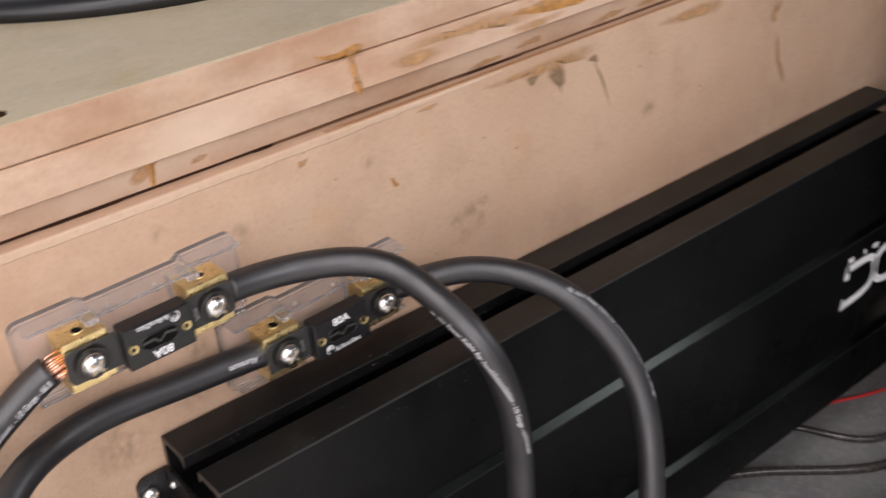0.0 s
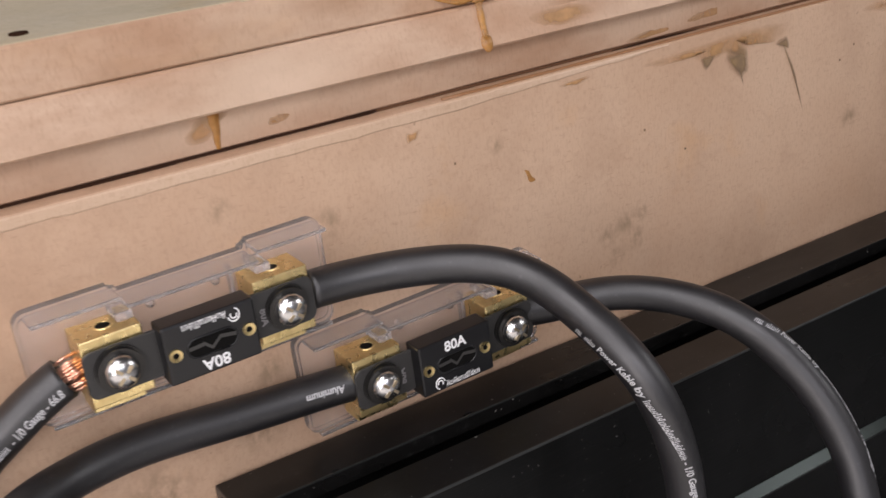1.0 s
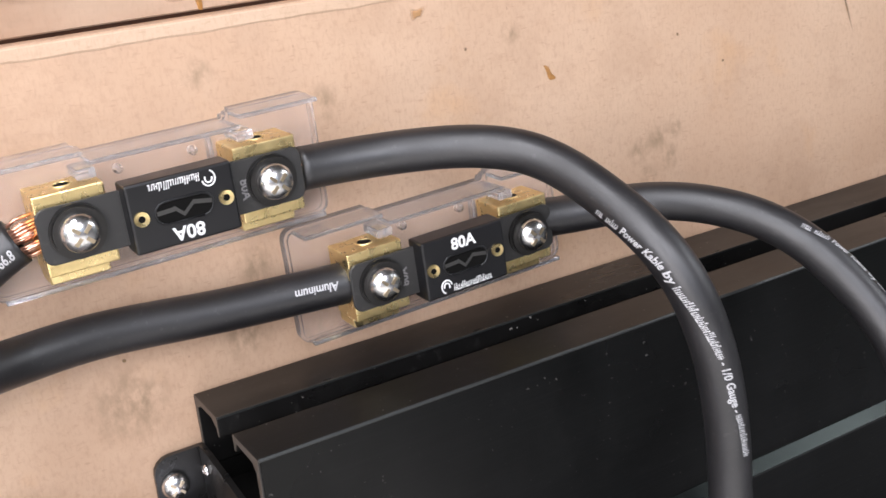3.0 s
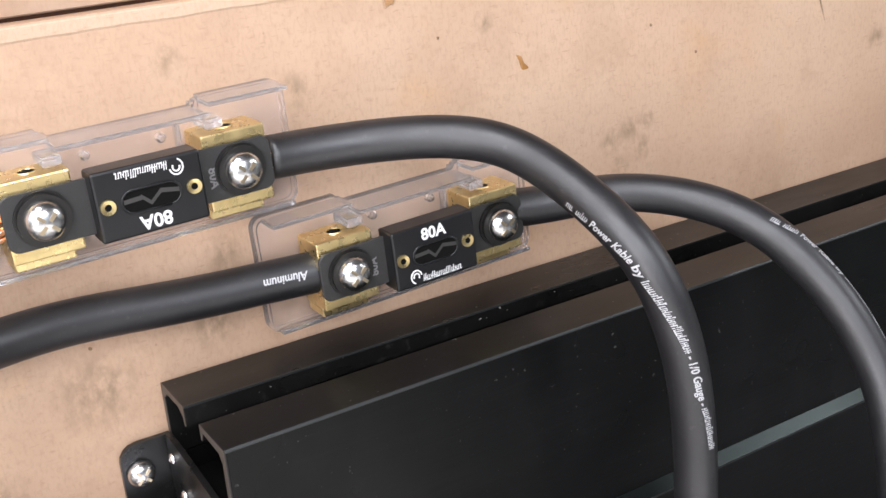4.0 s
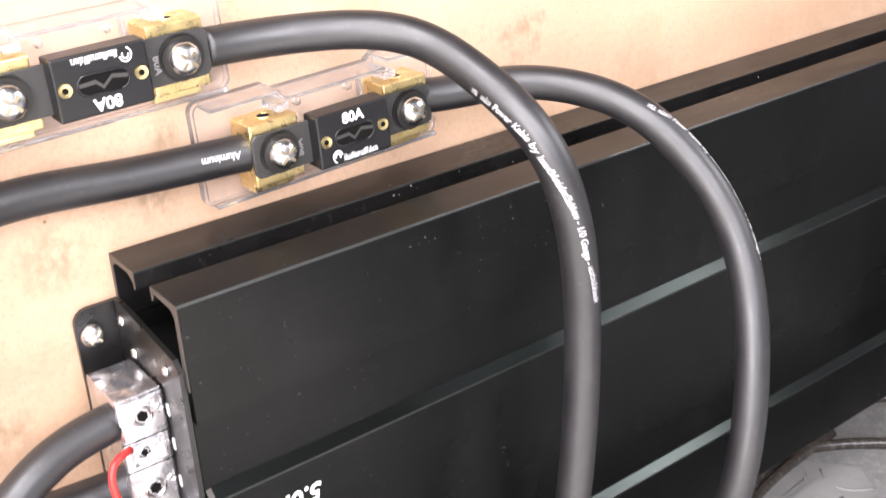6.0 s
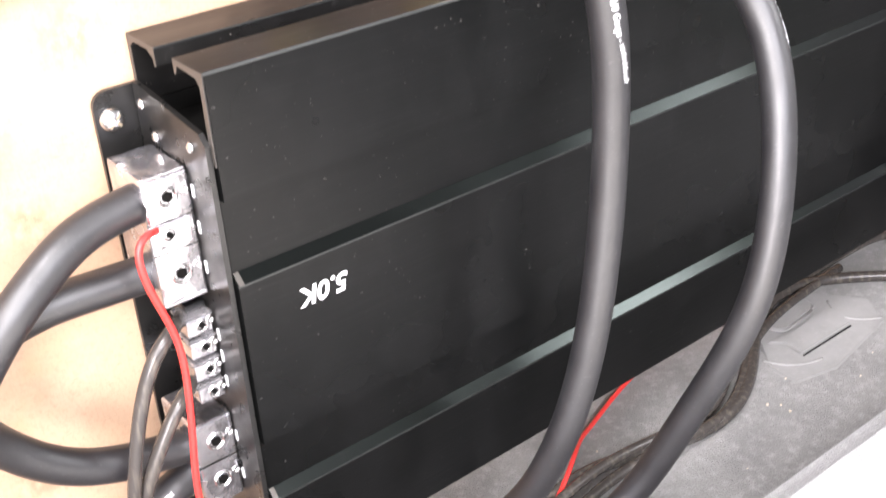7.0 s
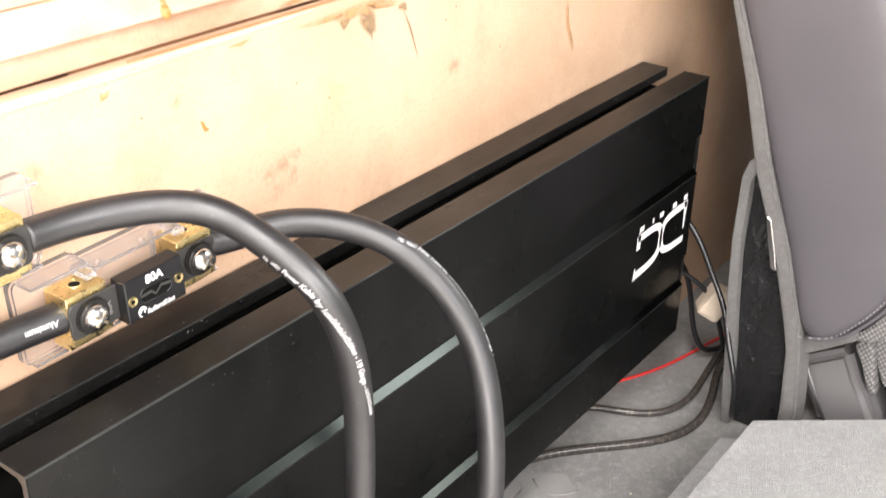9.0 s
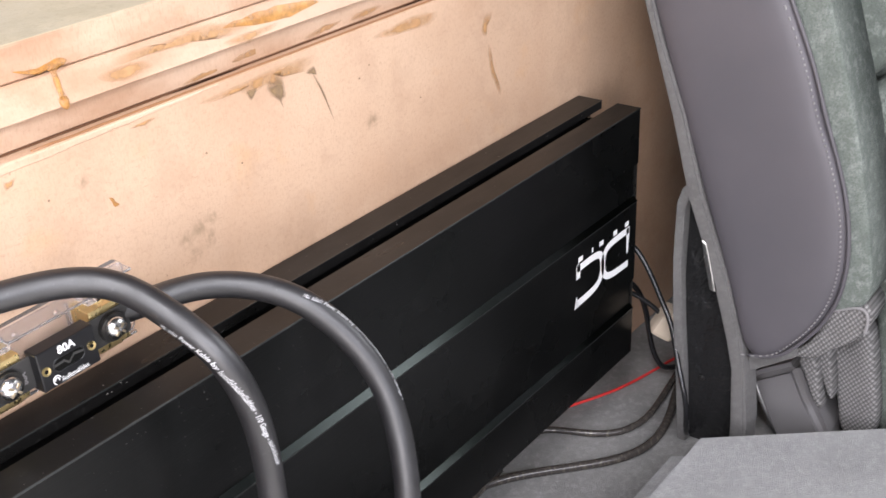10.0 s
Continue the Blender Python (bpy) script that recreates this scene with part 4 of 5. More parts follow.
    for (xa, za), (xb, zb) in zip(((-0.0085, 0.0003), (-0.0032, 0.0010), (-0.0004, -0.0016), (0.0028, 0.0014)), ((-0.0030, 0.0006), (-0.0004, -0.0016), (0.0030, 0.0014), (0.0085, 0.0004))):
        zig.faces.new([zig.verts.new(p) for p in ((xa, -0.0292, za - 0.0007), (xb, -0.0292, zb - 0.0007), (xb, -0.02925, zb + 0.0007), (xa, -0.02925, za + 0.0007))])
    part("fuse_link", zig, M_LINK, body, "dull metal link behind the window")
    for s in (-1, 1):
        part("rivet", lathe([(0.0010, -0.0002), (0.0024, -0.0002), (0.0023, 0.0006), (0.0011, 0.0004)], (s * 0.0132, -0.0290, 0.0), (0, -1, 0), 18, ring=True), M_BRASS, body, "small brass rivet")
        part("rivet_hole", rod((s * 0.0132, -0.0288, 0), (s * 0.0132, -0.0295, 0), 0.0010, n=12), M_RECESS, body)
    bm = letters("80A", 0.0059, 0.0001)
    a, b = width_of(bm)
    flip = -1 if bars_above else 1
    for v in bm.verts:
        x = (v.co.x - (a + b) / 2)
        v.co = Vector((flip * x, -0.02905 + v.co.z, flip * (0.0053 + v.co.y)))
    part("rating_print", bm, M_WHITE, body, "white printed 80A rating")
    bm = mock_word(0.0158, 0.0026, random.Random(21))
    for v in bm.verts:
        v.co = Vector((flip * (v.co.x - 0.0062), -0.02912, flip * (-0.0096 + v.co.y)))
    part("maker_bar", bm, M_WHITE, body, "white printed bar")
    for rx_, rz_, a0, a1 in ((0.0021, 0.0024, 10, 250), (0.0011, 0.0013, -30, 190)):
        ring = [Vector((flip * (-0.0088 + rx_ * math.cos(radians(a0 + (a1 - a0) * k / 9))), -0.02915, flip * (-0.0072 + rz_ * math.sin(radians(a0 + (a1 - a0) * k / 9))))) for k in range(10)]
        part("maker_curl", tube(ring, 0.00028, 5), M_WHITE, body)
    bm = letters("80A", 0.0040, 0.00005)
    a, b = width_of(bm)
    for v in bm.verts:
        x = v.co.x - (a + b) / 2
        v.co = Vector((bar_x * 0.0203 + bar_x * v.co.y, -0.0232 + v.co.z, -bar_x * x - 0.001))
    part("stamped_rating", bm, M_STAMP, fuse, "faint stamped rating")
    for s in (-1, 1):
        c = Vector((s * 0.0305, -0.0231, 0))
        bolt = pan_screw(c + Vector((0, -0.0020, 0)), (0, -1, 0), 0.0060, M_NICKEL, root, "bolt")
        part("lock_washer", lathe([(0.0050, 0), (0.0077, 0), (0.0077, 0.0013), (0.0050, 0.0013)], c + Vector((0, -0.0009, 0)), (0, -1, 0), 26), M_WASHER, bolt, "dark spring washer")
        part("flat_washer", lathe([(0.0050, 0), (0.0084, 0), (0.0084, 0.0008), (0.0050, 0.0008)], c, (0, -1, 0), 26), M_WASHER, bolt, "dark flat washer")
    root.matrix_world = Matrix.Translation(at) @ Matrix.Rotation(tilt, 4, "Y")
    return root


fuse_holder((0.0004, 0.0, 0.3716), -0.028, True, "clear fuse holder with brass blocks and black 80A fuse", 1)
fuse_holder((0.0951, 0.0, 0.3299), -0.039, False, "clear fuse holder with brass blocks and black fuse above the amplifier", -1)

# ---- heavy power cables ----
R = 0.0073


def cable(points, label, n=140, strands=None, group="heavy power cables"):
    pts = spline(points, n)
    ob = thing("power_cable", pts[0], label, "cable", group)
    part("jacket", tube(pts, R, 22), M_CABLE, ob, smooth=True)
    if strands:  # bared end
        bm = bmesh.new()
        a, b = Vector(strands[0]), Vector(strands[1])
        d = (b - a).normalized()
        u = d.orthogonal().normalized()
        v = d.cross(u)
        rr = random.Random(3)
        for k in range(46):
            q, rad = rr.uniform(0, 6.283), R * 0.78 * math.sqrt(rr.random())
            o = u * math.cos(q) * rad + v * math.sin(q) * rad
            w_ = Vector((rr.uniform(-1, 1), rr.uniform(-1, 1), rr.uniform(-1, 1))) * 0.0006
            tube([a + o, a.lerp(b, 0.5) + o * 1.06 + w_, b + o * 0.92], 0.0006, 6, bm)
        tagged(part("copper_braid", bm, M_COPPER, ob, "bare shiny copper strands", smooth=True), kind="stuff")
    return ob, pts


A, a_pts = cable([(0.0430, -0.0142, 0.3714), (0.0573, -0.0135, 0.3709), (0.0855, -0.0226, 0.3717), (0.1160, -0.0426, 0.3698), (0.1243, -0.0711, 0.3561), (0.1310, -0.0991, 0.3388), (0.1423, -0.1051, 0.3015), (0.1476, -0.1029, 0.2507), (0.1423, -0.1057, 0.1901), (0.1306, -0.1057, 0.1258), (0.1143, -0.0908, 0.0628), (0.1045, -0.0478, 0.0156), (0.0575, -0.0395, 0.0156), (0.0064, -0.0230, 0.0156), (-0.0600, -0.0300, 0.0156), (-0.3000, -0.0500, 0.0156)],
                 "thick black rubber power cable with white print arching over the amplifier", 200, ((0.0405, -0.0143, 0.3714), (0.0465, -0.0142, 0.3714)))
Bc, b_pts = cable([(0.1330, -0.0150, 0.3330), (0.1473, -0.0201, 0.3313), (0.1742, -0.0267, 0.3354), (0.2049, -0.0626, 0.3295), (0.2213, -0.0878, 0.3063), (0.2319, -0.1143, 0.2688), (0.2183, -0.1338, 0.2157), (0.2049, -0.1405, 0.1569), (0.1891, -0.1189, 0.0967), (0.1782, -0.1014, 0.0433), (0.1519, -0.0885, 0.0156), (0.0921, -0.0874, 0.0156), (0.0345, -0.0836, 0.0156), (-0.0500, -0.0750, 0.0156), (-0.3000, -0.0800, 0.0156)],
                  "thick black rubber power cable with white print hanging before the amplifier", 200)
C, c_pts = cable([(-0.0460, -0.0144, 0.3695), (-0.0545, -0.0132, 0.3655), (-0.0650, -0.0115, 0.3570), (-0.0860, -0.0100, 0.3430), (-0.1047, -0.0115, 0.3130), (-0.130, -0.012, 0.255), (-0.150, -0.014, 0.17), (-0.19, -0.015, 0.07), (-0.27, -0.02, 0.018), (-0.36, -0.03, 0.0156)],
                 "thick black rubber power cable with bared copper at the holder", 120, ((-0.0390, -0.0144, 0.3714), (-0.0472, -0.0143, 0.3690)))
Dc, d_pts = cable([(0.0590, -0.0146, 0.3284), (0.0450, -0.0120, 0.3284), (0.0120, -0.0095, 0.3285), (-0.0280, -0.0095, 0.3336), (-0.0551, -0.0177, 0.3345), (-0.0738, -0.0340, 0.3400), (-0.0963, -0.0480, 0.3310), (-0.14, -0.09, 0.30), (-0.20, -0.12, 0.2), (-0.28, -0.12, 0.09), (-0.36, -0.12, 0.0156)],
                  "thick black rubber power cable with white print leaving the holder", 120)
cable([(-0.0190, -0.0330, 0.2497), (-0.0352, -0.0340, 0.2490), (-0.0505, -0.0390, 0.2461), (-0.0620, -0.0420, 0.2395), (-0.0734, -0.0460, 0.2333), (-0.0836, -0.0460, 0.2226), (-0.0960, -0.0430, 0.2050), (-0.0950, -0.0340, 0.1870), (-0.0855, -0.0300, 0.1715), (-0.0754, -0.0300, 0.1590), (-0.0604, -0.0300, 0.1475), (-0.0409, -0.0300, 0.1405), (-0.0317, -0.0300, 0.1386), (-0.0180, -0.0300, 0.1362)],
      "thick black rubber power cable looping between two amplifier terminals", 120)
cable([(-0.0180, -0.0280, 0.2180), (-0.0370, -0.0280, 0.2190), (-0.0496, -0.0275, 0.2196), (-0.0640, -0.0250, 0.2185), (-0.100, -0.018, 0.205), (-0.150, -0.013, 0.13), (-0.20, -0.03, 0.04), (-0.3, -0.05, 0.0156)],
      "thick black rubber power cable leaving a silver terminal", 90)
t4, t4_pts = cable([(-0.0180, -0.0300, 0.1225), (-0.0300, -0.0330, 0.1215), (-0.0400, -0.0350, 0.1175), (-0.0480, -0.0360, 0.1140), (-0.0580, -0.0370, 0.1090), (-0.1, -0.045, 0.07), (-0.16, -0.05, 0.03), (-0.3, -0.07, 0.0156)],
                   "thick black rubber ground cable with white print leaving the lowest terminal", 90)


def legend(parent, pts, pieces, start, turn, flip=1, size=0.0030, shade=None, end=None, widths=None):
    """Printing along a cable: strings are lettered, numbers are plain bars of that length. widths: the true length of each piece."""
    runs = []
    rng = random.Random(7)
    for k, piece in enumerate(pieces):
        if isinstance(piece, str):
            bm = letters(piece, size * 1.35, 0.00003)
            a_, b_ = width_of(bm)
            squeeze = widths[k] / (b_ - a_) if widths else 0.68
            for v in bm.verts:
                v.co.x = (v.co.x - a_) * squeeze + v.co.y * 0.12
                v.co.y -= size * 0.5
            runs.append((bm, (b_ - a_) * squeeze))
        else:
            bm = mock_word(piece, size * 0.95, rng)
            for v in bm.verts:
                v.co.y -= size * 0.5
            runs.append((bm, piece))
    gap = 0.0011 if widths else 0.0018
    s = start if end is None else end - flip * sum(w_ + gap for bm, w_ in runs)
    for bm, w_ in runs:
        part("cable_print", wrap(bm, pts, s, R, turn, flip), shade or M_LEGEND, parent, "white printed legend")
        s += flip * (w_ + gap)


def steps(*marks):
    """Degrees round a cable, running evenly from mark to mark along it."""
    return lambda s: float(np.interp(s, [m[0] for m in marks], [m[1] for m in marks]))


def slide(s0, a0, s1, a1):
    return lambda s: a0 + (a1 - a0) * max(0, min(1, (s - s0) / (s1 - s0)))


legend(A, a_pts, (0.0032, 0.0050, "Power", "Kable", "by", 0.0265, "- 1/0 Gauge -", 0.017), 0.1135,
       steps((0.1175, 45), (0.124, 43), (0.1325, 38), (0.141, 27), (0.1476, 26), (0.1712, -13), (0.1753, -18), (0.1931, -31), (0.1978, -40), (0.2143, -52)), widths=(0.0032, 0.0050, 0.0085, 0.0075, 0.0042, 0.0265, 0.0190, 0.0170))
legend(Bc, b_pts, (0.0036, 0.0055, "Power", "Kable", "by", 0.0253, "- 1/0 Gauge -"), 0.1005, steps((0.1005, -42), (0.106, -50), (0.112, -64), (0.122, -74), (0.135, -82)), widths=(0.0032, 0.0055, 0.0069, 0.0070, 0.0036, 0.0253, 0.0195))
legend(Dc, d_pts, ("Aluminum",), 0.0079, slide(0.0, -5, 0.05, -3), size=0.0030, widths=(0.0157,))
legend(C, c_pts, (0.010, 0.026, "- 1/0 Gauge - 66.8"), 0.0, slide(0.0, -17, 0.09, -17), -1, 0.0034, None, 0.0006)
legend(t4, t4_pts, (0.010, 0.012, 0.02), 0.015, slide(0.0, -15, 0.08, -10))
legend(A, a_pts, (0.003, 0.006, 0.010, 0.010, 0.006), 0.472, slide(0.4, -10, 0.5, -10))
legend(Bc, b_pts, (0.003, 0.006, 0.010, 0.010, 0.006), 0.426, slide(0.35, -5, 0.45, -5))


# ---- thin wires ----
def wire(name, points, r, material, label, category="wire", n=70, group=""):
    ob = part(name, tube(spline(points, n), r, 10), material, smooth=True)
    return tagged(ob, label, category, group)


wire("remote_wire", [(-0.0190, -0.0430, 0.2420), (-0.0255, -0.0470, 0.2440), (-0.0295, -0.0490, 0.2410), (-0.0300, -0.0500, 0.2333), (-0.0283, -0.0500, 0.2240), (-0.0255, -0.0500, 0.2140), (-0.0216, -0.0500, 0.2000), (-0.0212, -0.0500, 0.1835), (-0.0233, -0.0500, 0.1583), (-0.0266, -0.0500, 0.1324), (-0.0260, -0.0510, 0.1116), (-0.0230, -0.0530, 0.0950), (-0.010, -0.060, 0.060), (0.03, -0.066, 0.03), (0.09, -0.066, 0.0102), (0.1317, -0.0683, 0.0102), (0.1522, -0.0640, 0.0140), (0.1858, -0.0461, 0.0230), (0.2050, -0.030, 0.0140), (0.2195, -0.0237, 0.0102), (0.2400, -0.016, 0.0102), (0.2600, -0.0095, 0.0102), (0.285, -0.0022, 0.0102), (0.33, -0.0018, 0.0102), (0.45, -0.0018, 0.0102), (0.53, -0.0022, 0.0102), (0.553, -0.004, 0.0102), (0.582, -0.0125, 0.0102), (0.635, -0.0440, 0.0102), (0.70, -0.056, 0.0102), (0.76, -0.07, 0.0102)],
     0.0014, M_RED, "thin red remote wire from the terminals along the floor", n=160)
wire("speaker_wire", [(-0.0110, -0.0300, 0.1960), (-0.0180, -0.0400, 0.1995), (-0.0240, -0.0440, 0.1984), (-0.0307, -0.0450, 0.1929), (-0.0381, -0.0450, 0.1789), (-0.0450, -0.0450, 0.1564), (-0.0495, -0.0450, 0.1370), (-0.0534, -0.0450, 0.1159), (-0.058, -0.045, 0.08), (-0.055, -0.045, 0.03), (-0.04, -0.045, 0.0112)], 0.0029, M_WIRE, "smoky brown speaker wire hanging from the terminals", group="speaker wires")
wire("speaker_wire", [(-0.0110, -0.0320, 0.1680), (-0.0200, -0.0420, 0.1700), (-0.0269, -0.0445, 0.1654), (-0.0351, -0.0450, 0.1537), (-0.0423, -0.0450, 0.1412), (-0.0475, -0.0440, 0.1273), (-0.0505, -0.0420, 0.1142), (-0.053, -0.038, 0.08), (-0.045, -0.038, 0.03), (-0.02, -0.036, 0.0112)], 0.0029, M_WIRE, "smoky brown speaker wire hanging from the terminals", group="speaker wires")
wire("speaker_wire", [(0.04, -0.060, 0.012), (0.11, -0.056, 0.012), (0.1589, -0.0522, 0.013), (0.1931, -0.0540, 0.018), (0.2259, -0.0650, 0.016), (0.2657, -0.0730, 0.0125), (0.3000, -0.0690, 0.0125), (0.3350, -0.0500, 0.0125), (0.3600, -0.0300, 0.0125), (0.4000, -0.0090, 0.0125), (0.4398, -0.0110, 0.0125), (0.4850, -0.0430, 0.0125), (0.5380, -0.0980, 0.0125), (0.5850, -0.1100, 0.0125), (0.6400, -0.094, 0.0125), (0.68, -0.08, 0.0125), (0.76, -0.075, 0.0125)], 0.0038, M_WIRE, "dark smoky twin cable lying on the carpet", "cable", 150, "cables on the floor")
wire("speaker_wire", [(0.05, -0.075, 0.012), (0.12, -0.068, 0.012), (0.1700, -0.0580, 0.020), (0.2150, -0.0600, 0.021), (0.2600, -0.0640, 0.016), (0.2900, -0.0600, 0.0125), (0.3200, -0.0430, 0.0125), (0.3500, -0.0230, 0.0125), (0.4200, -0.0080, 0.0125), (0.5000, -0.0080, 0.0125), (0.5390, -0.0090, 0.0125), (0.5510, -0.0440, 0.0125), (0.5650, -0.0700, 0.0125), (0.5850, -0.0820, 0.0125), (0.6150, -0.0865, 0.0125), (0.6700, -0.076, 0.0125), (0.76, -0.065, 0.0125)], 0.0030, M_WIRE, "dark smoky twin cable lying on the carpet", "cable", 150, "cables on the floor")
wire("speaker_wire", [(0.05, -0.089, 0.012), (0.12, -0.081, 0.012), (0.1650, -0.0710, 0.0190), (0.2050, -0.0705, 0.0230), (0.2500, -0.0740, 0.0190), (0.2850, -0.0700, 0.0125), (0.3180, -0.0560, 0.0125), (0.3450, -0.0370, 0.0125), (0.3800, -0.0250, 0.0125), (0.4200, -0.0200, 0.0125), (0.4700, -0.0170, 0.0125)], 0.0032, M_WIRE, "dark smoky twin cable lying on the carpet", "cable", 110, "cables on the floor")
wire("signal_cable", [(0.617, -0.030, 0.172), (0.622, -0.048, 0.178), (0.6240, -0.0640, 0.1640), (0.6200, -0.0827, 0.1328), (0.6140, -0.0968, 0.1166), (0.6040, -0.1074, 0.1043), (0.5950, -0.1150, 0.0903), (0.5880, -0.1240, 0.0745), (0.5850, -0.1310, 0.0560), (0.5860, -0.1310, 0.0300), (0.5980, -0.1270, 0.0112), (0.6400, -0.1220, 0.0104)],
     0.0024, M_LOOM, "glossy black signal cable hanging before the felt edging", "cable")
wire("signal_cable", [(0.618, -0.030, 0.125), (0.640, -0.035, 0.130), (0.665, -0.045, 0.105), (0.670, -0.050, 0.06), (0.665, -0.060, 0.03), (0.68, -0.07, 0.0125), (0.74, -0.08, 0.0125)], 0.0026, M_LOOM, "black signal cable bundled behind the amplifier end", "cable")
plug_cable = thing("signal_cable", (0.70, -0.06, FLOOR), "black signal cable with a small cream plug", "cable")
part("jacket", tube(spline([(0.618, -0.028, 0.115), (0.630, -0.034, 0.122), (0.640, -0.050, 0.114), (0.648, -0.068, 0.100), (0.652, -0.078, 0.086), (0.660, -0.086, 0.050), (0.672, -0.092, 0.0115), (0.745, -0.09, 0.0115)], 50), 0.0022, 10), M_LOOM, plug_cable, smooth=True)
bm = box(0.640, 0.660, -0.089, -0.068, 0.074, 0.104, 0.004, 2)
bmesh.ops.rotate(bm, verts=bm.verts, cent=(0.650, -0.078, 0.089), matrix=Matrix.Rotation(0.5, 3, "Z") @ Matrix.Rotation(0.5, 3, "X"))
for v in bm.verts:
    v.co += Vector((noise.noise(v.co * 90), noise.noise(v.co * 90 + Vector((5, 0, 0))), 0)) * 0.003
part("plug", bm, Mat("cream_plastic", (0.55, 0.46, 0.36), 0.5).m, plug_cable, "cream plastic plug")

# ---- moulded drain cover in the floor ----
mould = thing("floor_moulding", (0.40, -0.045, FLOOR), "flush grey moulded plastic plate in the floor carpet", "floor plate")
part("plate", prism([(0.345, -0.075), (0.375, -0.082), (0.440, -0.072), (0.455, -0.050), (0.435, -0.022), (0.400, -0.012), (0.365, -0.030), (0.345, -0.055)], "z", FLOOR - 0.001, FLOOR + 0.0012, 0.0006), M_MOULD, mould)
oval = []
for cx, cy, a0 in ((0.4125, -0.0268, -80), (0.3850, -0.0300, 100)):
    for k in range(9):
        a = radians(a0 + 180 * k / 8)
        oval.append((cx + 0.0085 * math.cos(a), cy + 0.0085 * math.sin(a)))
part("boss", prism(oval, "z", FLOOR + 0.0010, FLOOR + 0.0040, 0.0012), M_MOULD, mould)
ridge = [Vector((x, y, FLOOR + 0.0030)) for x, y in oval + oval[:1]]
part("boss_rim", tube(ridge, 0.0009, 6), M_MOULD, mould, smooth=True)
part("tab", prism([(0.3625, -0.0385), (0.3705, -0.0462), (0.3690, -0.0602), (0.4195, -0.0606), (0.4290, -0.0440), (0.4180, -0.0385), (0.3900, -0.0410)], "z", FLOOR + 0.0010, FLOOR + 0.0030, 0.0008), M_MOULD, mould)
part("slot", prism([(0.3695, -0.0617), (0.4190, -0.0620), (0.4190, -0.0611), (0.3695, -0.0608)], "z", FLOOR + 0.0008, FLOOR + 0.0018), M_RECESS, mould, "dark narrow slot")
for ends in (((0.4330, -0.0340), (0.4240, -0.0450), (0.4236, -0.0540), (0.4310, -0.0640), (0.4420, -0.0690)), ((0.3480, -0.0480), (0.3500, -0.0590), (0.3620, -0.0690), (0.3760, -0.0705))):
    part("ridge", tube(spline([(x, y, FLOOR + 0.0012) for x, y in ends], 24), 0.0009, 6), M_MOULD, mould, smooth=True)

# crumbs on the carpet
crumbs = bmesh.new()
rng = random.Random(11)
for k in range(34):
    x, y = rng.uniform(0.12, 0.55), rng.uniform(-0.135, -0.03)
    bmesh.ops.create_icosphere(crumbs, subdivisions=1, radius=rng.uniform(0.0004, 0.0010), matrix=Matrix.Translation((x, y, FLOOR + 0.0006)))
tagged(part("crumbs", crumbs, Mat("pale_grit", (0.5, 0.42, 0.33), 0.8).m), "pale grit scattered on the dark carpet", "dirt", kind="stuff")

# ---- seat beside the amplifier ----
SX = 0.600
seat = thing("car_seat", (0.85, -0.25, RAISED), "reclined grey vinyl and green cloth car seat back", "car seat")


def cushion(outline, x, bulge, depth, material, name, label=""):
    """A padded panel: an outline in y and z, its face swelling towards -x."""
    bm = bmesh.new()
    n = len(outline)
    dense = []
    for k in range(n):
        p0, p1, p2, p3 = [Vector(outline[(k + j) % n]) for j in (-1, 0, 1, 2)]
        for s in range(6):
            t = s / 6
            dense.append(0.5 * ((2 * p1) + (p2 - p0) * t + (2 * p0 - 5 * p1 + 4 * p2 - p3) * t * t + (3 * p1 - p0 - 3 * p2 + p3) * t ** 3))
    mid = sum(dense, Vector((0, 0))) / len(dense)
    loops = []
    loops.append([bm.verts.new((x + depth, p.x, p.y)) for p in dense])
    for f in (1.0, 0.985, 0.95, 0.9, 0.8, 0.6, 0.35):
        d = math.sqrt(max(0.0, 1 - f ** 8))
        loops.append([bm.verts.new((x - bulge * d, mid.x + (p.x - mid.x) * f, mid.y + (p.y - mid.y) * f)) for p in dense])
    m = len(dense)
    for a_, b_ in zip(loops, loops[1:]):
        for k in range(m):
            bm.faces.new((a_[k], a_[(k + 1) % m], b_[(k + 1) % m], b_[k]))
    hub = bm.verts.new((x - bulge, mid.x, mid.y))
    rear = bm.verts.new((x + depth, mid.x, mid.y))
    for k in range(m):
        bm.faces.new((loops[-1][k], loops[-1][(k + 1) % m], hub))
        bm.faces.new((loops[0][(k + 1) % m], loops[0][k], rear))
    bmesh.ops.recalc_face_normals(bm, faces=bm.faces)
    return part(name, bm, material, seat, label, smooth=True)


vinyl = [(-0.035, 0.515), (-0.052, 0.455), (-0.0740, 0.3967), (-0.0930, 0.3440), (-0.1120, 0.2900), (-0.1290, 0.2420), (-0.1460, 0.1950), (-0.1590, 0.1560), (-0.1710, 0.1220), (-0.1870, 0.1140), (-0.2075, 0.1316), (-0.2240, 0.1525), (-0.2358, 0.1780), (-0.2412, 0.2049), (-0.2411, 0.2315), (-0.2362, 0.2630), (-0.2261, 0.2950), (-0.2136, 0.3226), (-0.2021, 0.3584), (-0.1906, 0.3850), (-0.170, 0.43), (-0.145, 0.48), (-0.112, 0.528), (-0.068, 0.545)]
cushion(vinyl, SX + 0.002, 0.009, 0.005, M_VINYL, "side_bolster", "smooth grey vinyl side panel")
